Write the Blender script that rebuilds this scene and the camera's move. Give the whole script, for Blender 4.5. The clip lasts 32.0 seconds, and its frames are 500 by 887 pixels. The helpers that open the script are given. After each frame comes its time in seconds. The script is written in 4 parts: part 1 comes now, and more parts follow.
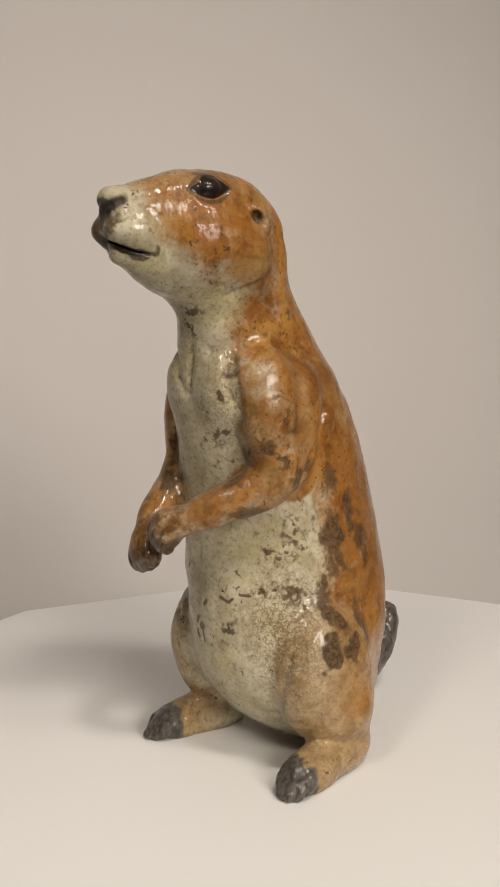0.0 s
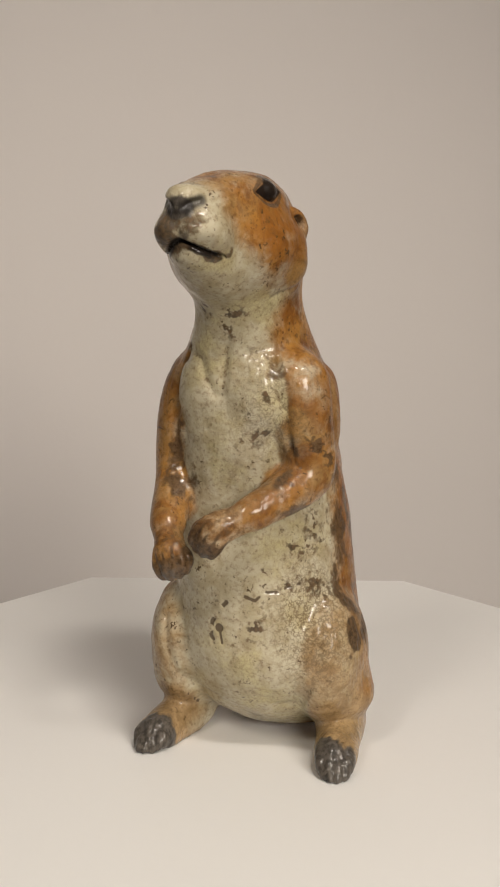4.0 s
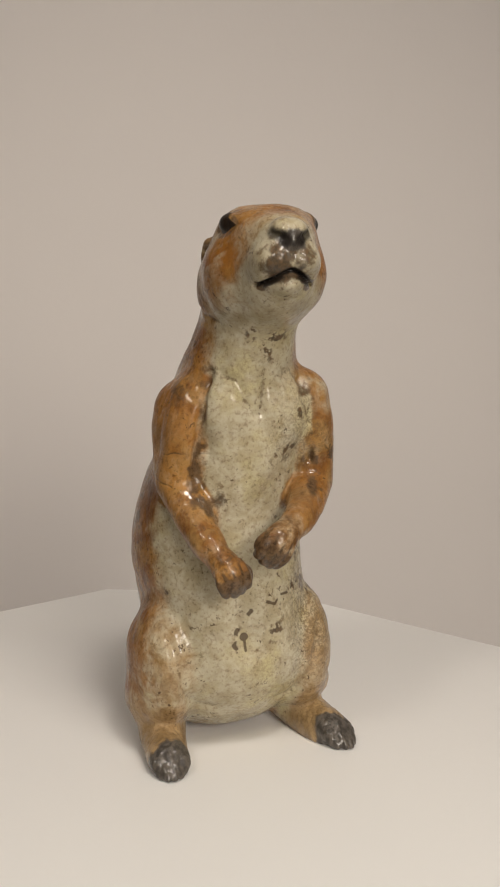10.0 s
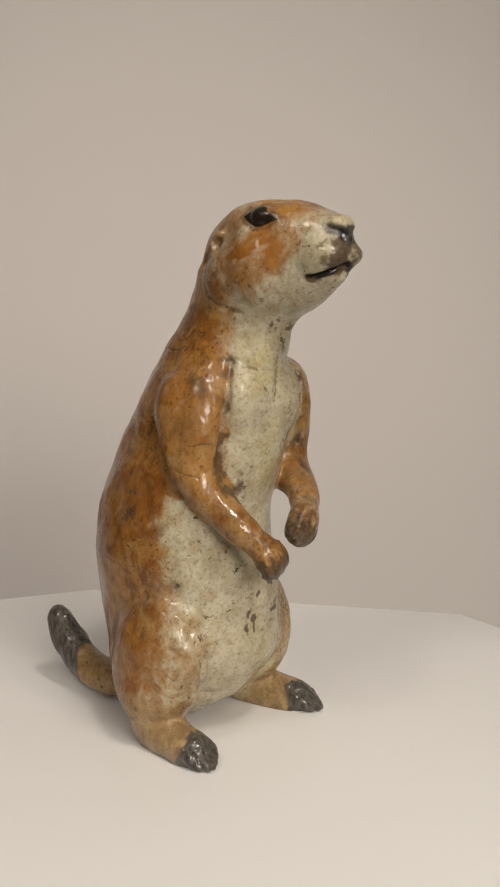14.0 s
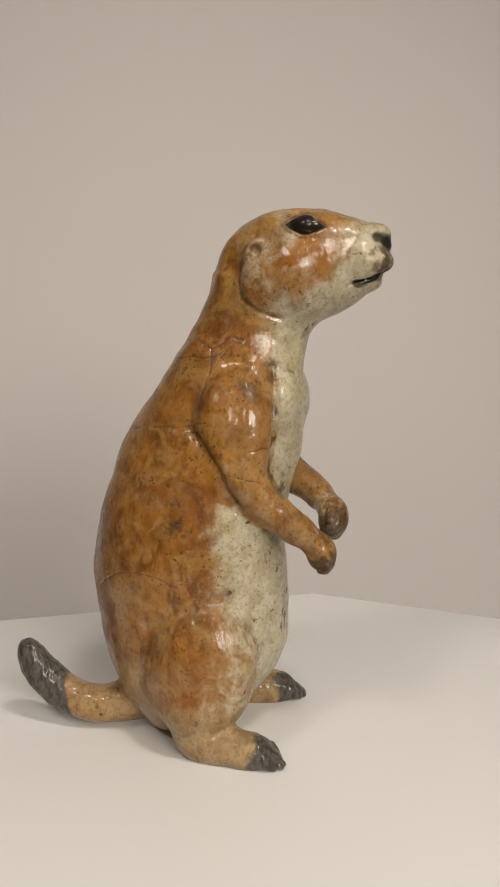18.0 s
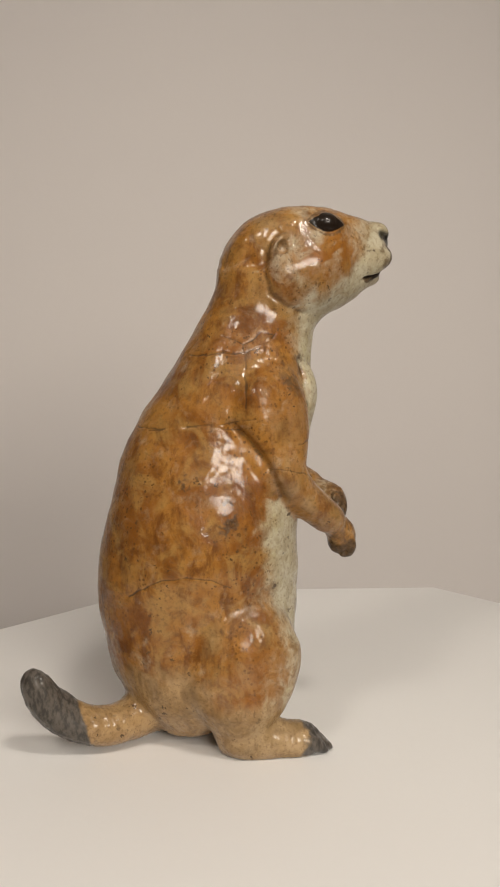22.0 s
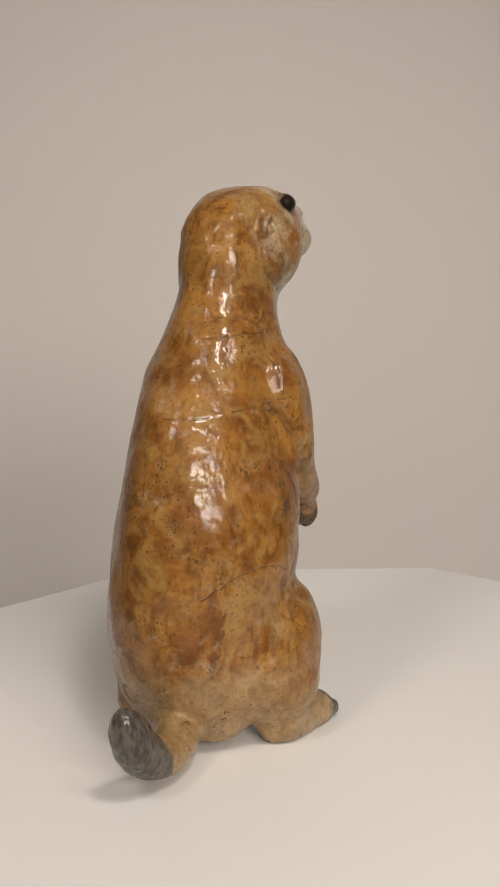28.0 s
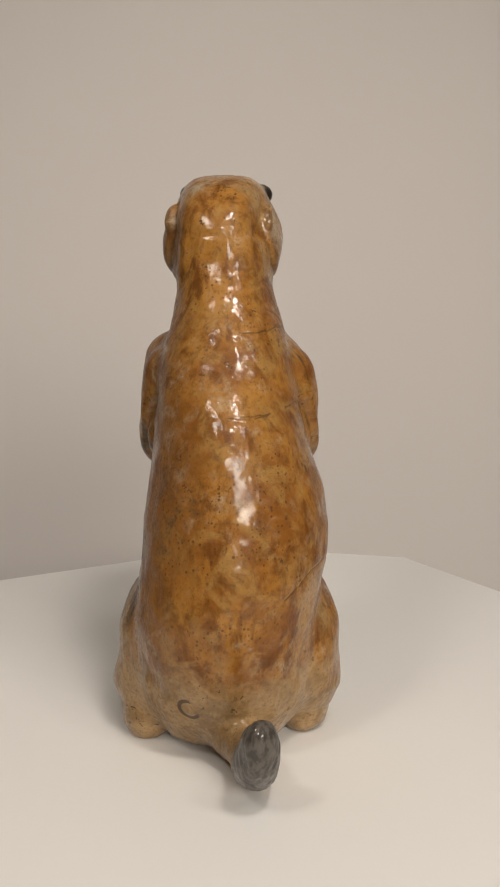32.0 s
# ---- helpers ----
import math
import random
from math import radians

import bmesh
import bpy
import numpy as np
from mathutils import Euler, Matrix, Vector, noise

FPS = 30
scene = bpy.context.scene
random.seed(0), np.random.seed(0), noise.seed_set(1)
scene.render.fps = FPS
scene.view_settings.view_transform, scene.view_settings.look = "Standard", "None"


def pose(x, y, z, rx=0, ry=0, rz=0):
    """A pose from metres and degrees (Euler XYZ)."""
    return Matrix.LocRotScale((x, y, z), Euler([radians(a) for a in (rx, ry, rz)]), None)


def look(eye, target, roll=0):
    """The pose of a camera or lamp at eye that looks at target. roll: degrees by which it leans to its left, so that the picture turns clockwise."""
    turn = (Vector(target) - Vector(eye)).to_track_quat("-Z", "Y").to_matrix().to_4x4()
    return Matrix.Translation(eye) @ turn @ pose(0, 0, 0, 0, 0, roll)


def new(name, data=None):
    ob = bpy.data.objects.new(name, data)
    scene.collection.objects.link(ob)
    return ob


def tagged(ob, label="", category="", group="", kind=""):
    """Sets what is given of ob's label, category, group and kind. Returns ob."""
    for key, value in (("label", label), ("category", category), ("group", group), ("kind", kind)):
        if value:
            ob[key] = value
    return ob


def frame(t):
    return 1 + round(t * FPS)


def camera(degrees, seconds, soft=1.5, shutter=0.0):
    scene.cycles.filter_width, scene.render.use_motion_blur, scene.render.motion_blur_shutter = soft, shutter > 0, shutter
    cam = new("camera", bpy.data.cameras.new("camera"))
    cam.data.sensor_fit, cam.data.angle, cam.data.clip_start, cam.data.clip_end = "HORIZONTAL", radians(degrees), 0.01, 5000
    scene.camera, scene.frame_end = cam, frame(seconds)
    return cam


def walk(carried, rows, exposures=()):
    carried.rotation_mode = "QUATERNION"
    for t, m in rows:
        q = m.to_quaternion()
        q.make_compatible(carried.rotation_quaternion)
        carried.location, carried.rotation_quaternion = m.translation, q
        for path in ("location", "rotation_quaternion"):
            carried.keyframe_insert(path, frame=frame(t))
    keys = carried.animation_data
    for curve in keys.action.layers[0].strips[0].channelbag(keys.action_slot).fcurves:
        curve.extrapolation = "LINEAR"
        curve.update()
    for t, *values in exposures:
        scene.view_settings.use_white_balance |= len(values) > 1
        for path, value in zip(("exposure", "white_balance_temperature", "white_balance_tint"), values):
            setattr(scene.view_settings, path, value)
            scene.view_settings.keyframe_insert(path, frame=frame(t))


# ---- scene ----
# The plan, in metres: the turntable's axis stands at the origin, its board's top lies at z = 0.
TURN_START, TURN_RATE = -56.833, 7.4314          # degrees, degrees per second
UNIT = 0.683                                    # the figurine is modelled in its own unit of 0.683 m
BOARD = 0.0

cam = camera(25.72, 32.0, soft=2.0)
walk(cam, [
    (0.0, look((-0.0487, -0.6769, 0.2881), (0.0697, 0.3055, 0.1433), -0.93)),
    (0.5, look((-0.0444, -0.6754, 0.2902), (0.0695, 0.3069, 0.1421), -0.86)),
    (1.0, look((-0.0436, -0.6726, 0.2906), (0.0684, 0.3088, 0.1347), -0.51)),
    (1.5, look((-0.0423, -0.6707, 0.2941), (0.0646, 0.3097, 0.1290), -0.02)),
    (2.0, look((-0.0372, -0.6717, 0.2933), (0.0665, 0.3100, 0.1333), 0.07)),
    (2.5, look((-0.0310, -0.6707, 0.2948), (0.0677, 0.3117, 0.1360), 0.00)),
    (3.0, look((-0.0244, -0.6681, 0.2973), (0.0665, 0.3149, 0.1378), 0.24)),
    (3.5, look((-0.0190, -0.6678, 0.2980), (0.0664, 0.3159, 0.1394), 0.19)),
    (5.5, look((0.0022, -0.6678, 0.2994), (0.0603, 0.3175, 0.1388), 0.11)),
    (6.0, look((0.0065, -0.6690, 0.2981), (0.0585, 0.3175, 0.1431), 0.01)),
    (6.5, look((0.0103, -0.6713, 0.3001), (0.0563, 0.3161, 0.1483), -0.02)),
    (7.0, look((0.0164, -0.6716, 0.3027), (0.0551, 0.3157, 0.1484), 0.18)),
    (7.5, look((0.0185, -0.6742, 0.3020), (0.0551, 0.3133, 0.1491), 0.04)),
    (8.0, look((0.0168, -0.6756, 0.3019), (0.0565, 0.3119, 0.1495), -0.05)),
    (8.5, look((0.0188, -0.6768, 0.3011), (0.0589, 0.3112, 0.1517), -0.08)),
    (9.0, look((0.0218, -0.6781, 0.3033), (0.0596, 0.3102, 0.1555), -0.01)),
    (9.5, look((0.0214, -0.6759, 0.3029), (0.0573, 0.3128, 0.1578), 0.05)),
    (10.0, look((0.0221, -0.6750, 0.3071), (0.0559, 0.3133, 0.1586), 0.03)),
    (10.5, look((0.0218, -0.6749, 0.3080), (0.0598, 0.3131, 0.1581), 0.02)),
    (11.0, look((0.0214, -0.6740, 0.3064), (0.0586, 0.3134, 0.1525), 0.35)),
    (11.5, look((0.0205, -0.6752, 0.3046), (0.0581, 0.3123, 0.1520), 0.47)),
    (12.0, look((0.0164, -0.6758, 0.3039), (0.0605, 0.3118, 0.1533), 0.52)),
    (12.5, look((0.0128, -0.6763, 0.3034), (0.0643, 0.3115, 0.1560), 0.48)),
    (13.0, look((0.0114, -0.6759, 0.3052), (0.0636, 0.3117, 0.1571), 0.57)),
    (13.5, look((0.0097, -0.6737, 0.3054), (0.0573, 0.3134, 0.1530), 0.79)),
    (14.0, look((0.0101, -0.6744, 0.3050), (0.0525, 0.3129, 0.1524), 0.52)),
    (14.5, look((0.0110, -0.6744, 0.3068), (0.0469, 0.3128, 0.1515), 0.29)),
    (16.5, look((0.0043, -0.6726, 0.3109), (0.0295, 0.3153, 0.1579), 0.29)),
    (17.0, look((0.0053, -0.6735, 0.3093), (0.0271, 0.3143, 0.1547), 0.05)),
    (17.5, look((0.0073, -0.6749, 0.3075), (0.0208, 0.3138, 0.1587), -0.23)),
    (18.0, look((0.0075, -0.6748, 0.3077), (0.0117, 0.3138, 0.1568), -0.11)),
    (18.5, look((0.0070, -0.6754, 0.3085), (0.0061, 0.3128, 0.1552), -0.15)),
    (19.0, look((0.0070, -0.6753, 0.3089), (0.0013, 0.3131, 0.1576), -0.21)),
    (19.5, look((0.0044, -0.6754, 0.3096), (-0.0010, 0.3131, 0.1588), -0.25)),
    (20.0, look((0.0035, -0.6769, 0.3065), (-0.0072, 0.3119, 0.1572), -0.03)),
    (20.5, look((-0.0008, -0.6774, 0.3060), (-0.0082, 0.3109, 0.1535), 0.14)),
    (21.0, look((-0.0015, -0.6791, 0.3054), (-0.0122, 0.3091, 0.1525), 0.13)),
    (21.5, look((-0.0050, -0.6791, 0.3066), (-0.0172, 0.3086, 0.1504), 0.18)),
    (22.0, look((-0.0089, -0.6806, 0.3073), (-0.0172, 0.3074, 0.1529), 0.09)),
    (22.5, look((-0.0107, -0.6804, 0.3074), (-0.0179, 0.3079, 0.1547), -0.10)),
    (23.0, look((-0.0106, -0.6801, 0.3102), (-0.0221, 0.3072, 0.1520), 0.11)),
    (23.5, look((-0.0105, -0.6814, 0.3093), (-0.0217, 0.3059, 0.1512), 0.21)),
    (24.0, look((-0.0101, -0.6830, 0.3078), (-0.0229, 0.3045, 0.1510), 0.18)),
    (24.5, look((-0.0094, -0.6841, 0.3100), (-0.0235, 0.3027, 0.1485), 0.21)),
    (25.0, look((-0.0100, -0.6852, 0.3098), (-0.0229, 0.3016, 0.1482), 0.09)),
    (25.5, look((-0.0120, -0.6858, 0.3058), (-0.0227, 0.3022, 0.1514), -0.12)),
    (27.5, look((-0.0086, -0.6866, 0.2945), (-0.0297, 0.3012, 0.1406), -0.56)),
    (28.0, look((-0.0075, -0.6866, 0.2939), (-0.0295, 0.3013, 0.1401), -0.64)),
    (28.5, look((-0.0056, -0.6861, 0.2955), (-0.0302, 0.3014, 0.1401), -0.75)),
    (29.0, look((-0.0011, -0.6863, 0.2992), (-0.0321, 0.3003, 0.1391), -0.79)),
    (29.5, look((0.0006, -0.6870, 0.2987), (-0.0375, 0.2992, 0.1377), -0.66)),
    (30.0, look((0.0028, -0.6881, 0.3012), (-0.0377, 0.2971, 0.1344), -0.60)),
    (30.5, look((0.0009, -0.6874, 0.3000), (-0.0373, 0.2973, 0.1301), -0.44)),
    (31.0, look((-0.0018, -0.6880, 0.3015), (-0.0402, 0.2953, 0.1234), -0.25)),
    (31.5, look((-0.0041, -0.6890, 0.3023), (-0.0403, 0.2940, 0.1223), -0.14)),
    (32.0, look((-0.0051, -0.6893, 0.3044), (-0.0385, 0.2946, 0.1285), 0.09)),
], exposures=[(0.0, 0.10), (9.0, 0.01), (16.0, 0.03), (24.0, 0.04), (32.0, 0.01)])

# ---------------------------------------------------------------- light
world = bpy.data.worlds.new("world")
scene.world = world
world.use_nodes = True
world.node_tree.nodes["Background"].inputs["Color"].default_value = (1.0, 0.9, 0.8, 1)
world.node_tree.nodes["Background"].inputs["Strength"].default_value = 0.012


def area_lamp(name, eye, target, size, watts, colour):
    data = bpy.data.lights.new(name, "AREA")
    data.shape, data.size, data.energy, data.color = "DISK", size, watts, colour
    ob = new(name, data)
    ob.matrix_world = look(eye, target)
    return ob


def spot_lamp(name, eye, target, radius, watts, colour, cone):
    data = bpy.data.lights.new(name, "SPOT")
    data.shadow_soft_size, data.energy, data.color, data.spot_size, data.spot_blend = radius, watts, colour, radians(cone), 1.0
    ob = new(name, data)
    ob.matrix_world = look(eye, target)
    return ob


WARM = (1.0, 0.92, 0.822)
# the side one is an added fill that lightens the shadow on the left
for name, place, size, watts in (("ceiling_lamp_near", (0.85, -1.00, 1.5), 0.24, 4.0), ("fill_light_side", (-0.70, -1.05, 1.5), 0.34, 6.5)):
    area_lamp(name, place, (0.0, 0.2, 0.1), size, watts, WARM)
spot_lamp("ceiling_spot_far", (0.98, -2.55, 1.45), (-0.15, 0.35, 0.02), 0.72, 400, WARM, 54)
spot_lamp("ceiling_spot_near", (0.34, -0.85, 1.55), (-0.05, 0.10, 0.0), 0.13, 38, WARM, 84)
scene.view_settings.exposure = 0.0


# ---------------------------------------------------------------- materials
def material(name):
    m = bpy.data.materials.new(name)
    m.use_nodes = True
    return m, m.node_tree, m.node_tree.nodes["Principled BSDF"]


def node(tree, kind, **inputs):
    n = tree.nodes.new(kind)
    for key, value in inputs.items():
        n.inputs[key.replace("_", " ")].default_value = value
    return n


def noise_tex(tree, coords, scale, detail=4.0, rough=0.55, distort=0.0):
    n = node(tree, "ShaderNodeTexNoise", Scale=scale, Detail=detail, Roughness=rough, Distortion=distort)
    tree.links.new(coords, n.inputs["Vector"])
    return n.outputs["Fac"]


def noise_rgb(tree, coords, scale):
    n = node(tree, "ShaderNodeTexNoise", Scale=scale, Detail=2.0)
    tree.links.new(coords, n.inputs["Vector"])
    return n.outputs["Color"]


def ramp(tree, value, low, high, a=0.0, b=1.0):
    n = tree.nodes.new("ShaderNodeMapRange")
    n.interpolation_type = "SMOOTHSTEP"
    for key, v in (("From Min", low), ("From Max", high), ("To Min", a), ("To Max", b)):
        n.inputs[key].default_value = v
    tree.links.new(value, n.inputs["Value"])
    return n.outputs["Result"]


def math_node(tree, op, a, b=None):
    n = tree.nodes.new("ShaderNodeMath")
    n.operation = op
    for k, v in enumerate((a, b)):
        if v is None:
            continue
        if isinstance(v, (int, float)):
            n.inputs[k].default_value = v
        else:
            tree.links.new(v, n.inputs[k])
    return n.outputs[0]


def blend(tree, fac, a, b, mode="MIX"):
    n = tree.nodes.new("ShaderNodeMix")
    n.data_type, n.blend_type = "RGBA", mode
    for k, v in ((0, fac), (6, a), (7, b)):
        if isinstance(v, (int, float)):
            n.inputs[k].default_value = v
        elif isinstance(v, tuple):
            n.inputs[k].default_value = (*v, 1)
        else:
            tree.links.new(v, n.inputs[k])
    return n.outputs[2]


def bump(tree, height, strength, distance, under=None):
    n = node(tree, "ShaderNodeBump", Strength=strength, Distance=distance)
    tree.links.new(height, n.inputs["Height"])
    if under is not None:
        tree.links.new(under, n.inputs["Normal"])
    return n.outputs["Normal"]


def plaster(name, colour, other, rough=0.85):
    m, tree, bsdf = material(name)
    co = tree.nodes.new("ShaderNodeTexCoord").outputs["Object"]
    wide, fine = noise_tex(tree, co, 1.3, 3), noise_tex(tree, co, 140, 3)
    tree.links.new(blend(tree, ramp(tree, wide, 0.3, 0.7), colour, other), bsdf.inputs["Base Color"])
    bsdf.inputs["Roughness"].default_value = rough
    tree.links.new(bump(tree, fine, 0.06, 0.002), bsdf.inputs["Normal"])
    return m


WALL = plaster("wall_paint", (0.67, 0.625, 0.60), (0.69, 0.645, 0.615))
DIM = plaster("brown_wall_paint", (0.44, 0.405, 0.375), (0.47, 0.43, 0.40))
CEILING = plaster("ceiling_paint", (0.62, 0.585, 0.55), (0.65, 0.61, 0.575))
FLOOR = plaster("floor_screed", (0.20, 0.18, 0.16), (0.25, 0.225, 0.20), 0.6)
BOARD_WHITE = plaster("white_board", (0.78, 0.765, 0.745), (0.80, 0.79, 0.77), 0.55)
GREY_METAL, gm_tree, gm = material("grey_metal")
gm.inputs["Base Color"].default_value = (0.3, 0.3, 0.31, 1)
gm.inputs["Metallic"].default_value, gm.inputs["Roughness"].default_value = 0.8, 0.4


def attribute(tree, name):
    n = tree.nodes.new("ShaderNodeAttribute")
    n.attribute_name = name
    return n.outputs["Fac"]


def glaze():
    """Crackled raku glaze: cream and rust stains under a clear glossy coat; the stains follow the figure's own markings."""
    m, tree, bsdf = material("stained_glaze")
    co = tree.nodes.new("ShaderNodeTexCoord").outputs["Object"]
    long = tree.nodes.new("ShaderNodeMapping")
    long.inputs["Scale"].default_value = (1.0, 1.0, 0.45)
    tree.links.new(co, long.inputs["Vector"])
    long = long.outputs["Vector"]
    tan, grey, black, dirt_shade, pale, hot, line, craze = (attribute(tree, k) for k in ("tan", "grey", "black", "dirt_shade", "pale", "hot", "line", "craze"))
    wide, mid, fine = noise_tex(tree, co, 24, 5, 0.6), noise_tex(tree, co, 85, 6, 0.65, 0.5), noise_tex(tree, co, 420, 4, 0.6)
    hair, blotch = noise_tex(tree, long, 330, 4, 0.6), noise_tex(tree, co, 47, 4, 0.6, 0.8)

    def about(value, size):
        return math_node(tree, "MULTIPLY", math_node(tree, "SUBTRACT", value, 0.5), size)

    cream = blend(tree, ramp(tree, mid, 0.36, 0.68), (0.470, 0.418, 0.300), (0.340, 0.284, 0.175))
    cream = blend(tree, ramp(tree, wide, 0.48, 0.70), cream, (0.46, 0.395, 0.215))
    cream = blend(tree, ramp(tree, blotch, 0.54, 0.76, 0, 0.6), cream, (0.225, 0.165, 0.09))
    streak = noise_tex(tree, long, 78, 6, 0.68, 0.5)
    rust = blend(tree, ramp(tree, wide, 0.36, 0.62), (0.345, 0.158, 0.031), (0.200, 0.070, 0.010))
    rust = blend(tree, ramp(tree, streak, 0.47, 0.63, 0, 0.86), rust, (0.125, 0.041, 0.007))
    rust = blend(tree, ramp(tree, blotch, 0.46, 0.68, 0, 0.80), rust, (0.345, 0.190, 0.054))
    rust = blend(tree, ramp(tree, mid, 0.52, 0.72, 0, 0.60), rust, (0.095, 0.033, 0.007))
    rust = blend(tree, math_node(tree, "MULTIPLY", hot, ramp(tree, mid, 0.40, 0.6, 1, 0.35)), rust, (0.240, 0.092, 0.016))
    edge = math_node(tree, "ADD", tan, math_node(tree, "ADD", about(mid, 0.9), about(blotch, 0.7)))
    col = blend(tree, ramp(tree, edge, 0.22, 0.85), cream, rust)
    flesh = blend(tree, ramp(tree, mid, 0.35, 0.65), (0.355, 0.230, 0.108), (0.225, 0.138, 0.058))
    col = blend(tree, ramp(tree, math_node(tree, "ADD", pale, about(blotch, 0.8)), 0.25, 0.85, 0, 0.9), col, flesh)
    # brushed slip and pin holes
    col = blend(tree, ramp(tree, fine, 0.50, 0.70, 0, 0.46), col, (0.12, 0.058, 0.020))
    spots = tree.nodes.new("ShaderNodeTexVoronoi")
    spots.inputs["Scale"].default_value = 310
    spots.inputs["Randomness"].default_value = 1.0
    warp = blend(tree, 0.009, co, noise_rgb(tree, co, 300))
    squeeze = tree.nodes.new("ShaderNodeMapping")
    squeeze.inputs["Scale"].default_value = (1.0, 1.0, 0.62)
    tree.links.new(warp, squeeze.inputs["Vector"])
    tree.links.new(squeeze.outputs["Vector"], spots.inputs["Vector"])
    keep = ramp(tree, noise_tex(tree, co, 38, 3), 0.44, 0.58, 0.15, 1.0)
    pick = tree.nodes.new("ShaderNodeSeparateColor")
    tree.links.new(spots.outputs["Color"], pick.inputs["Color"])
    reach = math_node(tree, "MULTIPLY", math_node(tree, "POWER", pick.outputs["Red"], 2.0), 0.40)
    inside = ramp(tree, math_node(tree, "SUBTRACT", reach, spots.outputs["Distance"]), -0.03, 0.05)
    dots = math_node(tree, "MULTIPLY", inside, math_node(tree, "MULTIPLY", keep, ramp(tree, pick.outputs["Green"], 0.2, 0.9, 0.45, 0.92)))
    col = blend(tree, dots, col, (0.062, 0.034, 0.014))
    pins = tree.nodes.new("ShaderNodeTexVoronoi")
    pins.inputs["Scale"].default_value = 480
    tree.links.new(co, pins.inputs["Vector"])
    pore = tree.nodes.new("ShaderNodeSeparateColor")
    tree.links.new(pins.outputs["Color"], pore.inputs["Color"])
    hole = ramp(tree, math_node(tree, "SUBTRACT", math_node(tree, "MULTIPLY", ramp(tree, pore.outputs["Red"], 0.52, 1.0), 0.46), pins.outputs["Distance"]), -0.05, 0.08)
    hole = math_node(tree, "MULTIPLY", hole, math_node(tree, "MULTIPLY", ramp(tree, noise_tex(tree, co, 30, 3), 0.42, 0.62), ramp(tree, math_node(tree, "SUBTRACT", tan, pale), 0.1, 0.7, 0.20, 0.80)))
    col = blend(tree, hole, col, (0.085, 0.036, 0.011))
    # crazing
    cells = tree.nodes.new("ShaderNodeTexVoronoi")
    cells.feature = "DISTANCE_TO_EDGE"
    cells.inputs["Scale"].default_value = 250
    tree.links.new(warp, cells.inputs["Vector"])
    net = ramp(tree, cells.outputs["Distance"], 0.03, 0.13, 1, 0)
    crack = math_node(tree, "MULTIPLY", net, math_node(tree, "ADD", math_node(tree, "MULTIPLY", craze, 0.62), ramp(tree, wide, 0.5, 0.66, 0.02, 0.22)))
    col = blend(tree, crack, col, (0.12, 0.08, 0.04))
    # dirt stains, together with the shade painted into the creases
    smudge_shade = ramp(tree, math_node(tree, "ADD", dirt_shade, math_node(tree, "ADD", about(mid, 1.0), about(fine, 0.7))), 0.32, 0.80, 0, 0.92)
    col = blend(tree, smudge_shade, col, blend(tree, ramp(tree, fine, 0.35, 0.65), (0.036, 0.022, 0.012), (0.115, 0.068, 0.034)))
    col = blend(tree, ramp(tree, math_node(tree, "ADD", line, about(mid, 0.8)), 0.25, 0.7, 0, 0.85), col, (0.06, 0.035, 0.018))
    slate = blend(tree, ramp(tree, hair, 0.38, 0.62), (0.046, 0.040, 0.034), (0.100, 0.085, 0.070))
    gmask = ramp(tree, math_node(tree, "ADD", grey, math_node(tree, "ADD", about(mid, 0.8), about(hair, 0.6))), 0.32, 0.70)
    col = blend(tree, gmask, col, slate)
    col = blend(tree, black, col, (0.008, 0.006, 0.005))
    tree.links.new(col, bsdf.inputs["Base Color"])
    tree.links.new(ramp(tree, fine, 0.3, 0.7, 0.30, 0.46), bsdf.inputs["Roughness"])
    bsdf.inputs["Specular IOR Level"].default_value = 0.14
    bsdf.inputs["Coat IOR"].default_value = 1.45
    tree.links.new(ramp(tree, blotch, 0.34, 0.60, 0.14, 0.80), bsdf.inputs["Coat Weight"])
    tree.links.new(ramp(tree, fine, 0.35, 0.7, 0.03, 0.085), bsdf.inputs["Coat Roughness"])
    body = bump(tree, mid, 0.30, 0.0015)
    body = bump(tree, hair, 0.30, 0.0007, body)
    body = bump(tree, fine, 0.35, 0.0006, body)
    tree.links.new(body, bsdf.inputs["Normal"])
    scales = tree.nodes.new("ShaderNodeTexVoronoi")
    scales.inputs["Scale"].default_value = 560
    tree.links.new(warp, scales.inputs["Vector"])
    skin = bump(tree, noise_tex(tree, co, 80, 2, 0.5, 0.6), 0.09, 0.0024)
    skin = bump(tree, scales.outputs["Distance"], 0.05, 0.0009, skin)
    skin = bump(tree, hair, 0.05, 0.0006, skin)
    skin = bump(tree, cells.outputs["Distance"], 0.06, 0.0008, skin)
    tree.links.new(skin, bsdf.inputs["Coat Normal"])
    return m


GLAZE = glaze()


# ---------------------------------------------------------------- building blocks
def mesh_object(name, bm, mat, parent=None, smooth=False):
    me = bpy.data.meshes.new(name)
    bm.to_mesh(me)
    bm.free()
    me.materials.append(mat)
    if smooth:
        me.polygons.foreach_set("use_smooth", [True] * len(me.polygons))
    ob = new(name, me)
    ob.parent = parent
    return ob


def part(name, bm, mat, parent, label="", smooth=False):
    return tagged(mesh_object(name, bm, mat, parent, smooth), label)


def box(bm, lo, hi):
    v = [bm.verts.new((x, y, z)) for z in (lo[2], hi[2]) for y in (lo[1], hi[1]) for x in (lo[0], hi[0])]
    for f in ((0, 2, 3, 1), (4, 5, 7, 6), (0, 1, 5, 4), (2, 6, 7, 3), (0, 4, 6, 2), (1, 3, 7, 5)):
        bm.faces.new([v[i] for i in f])


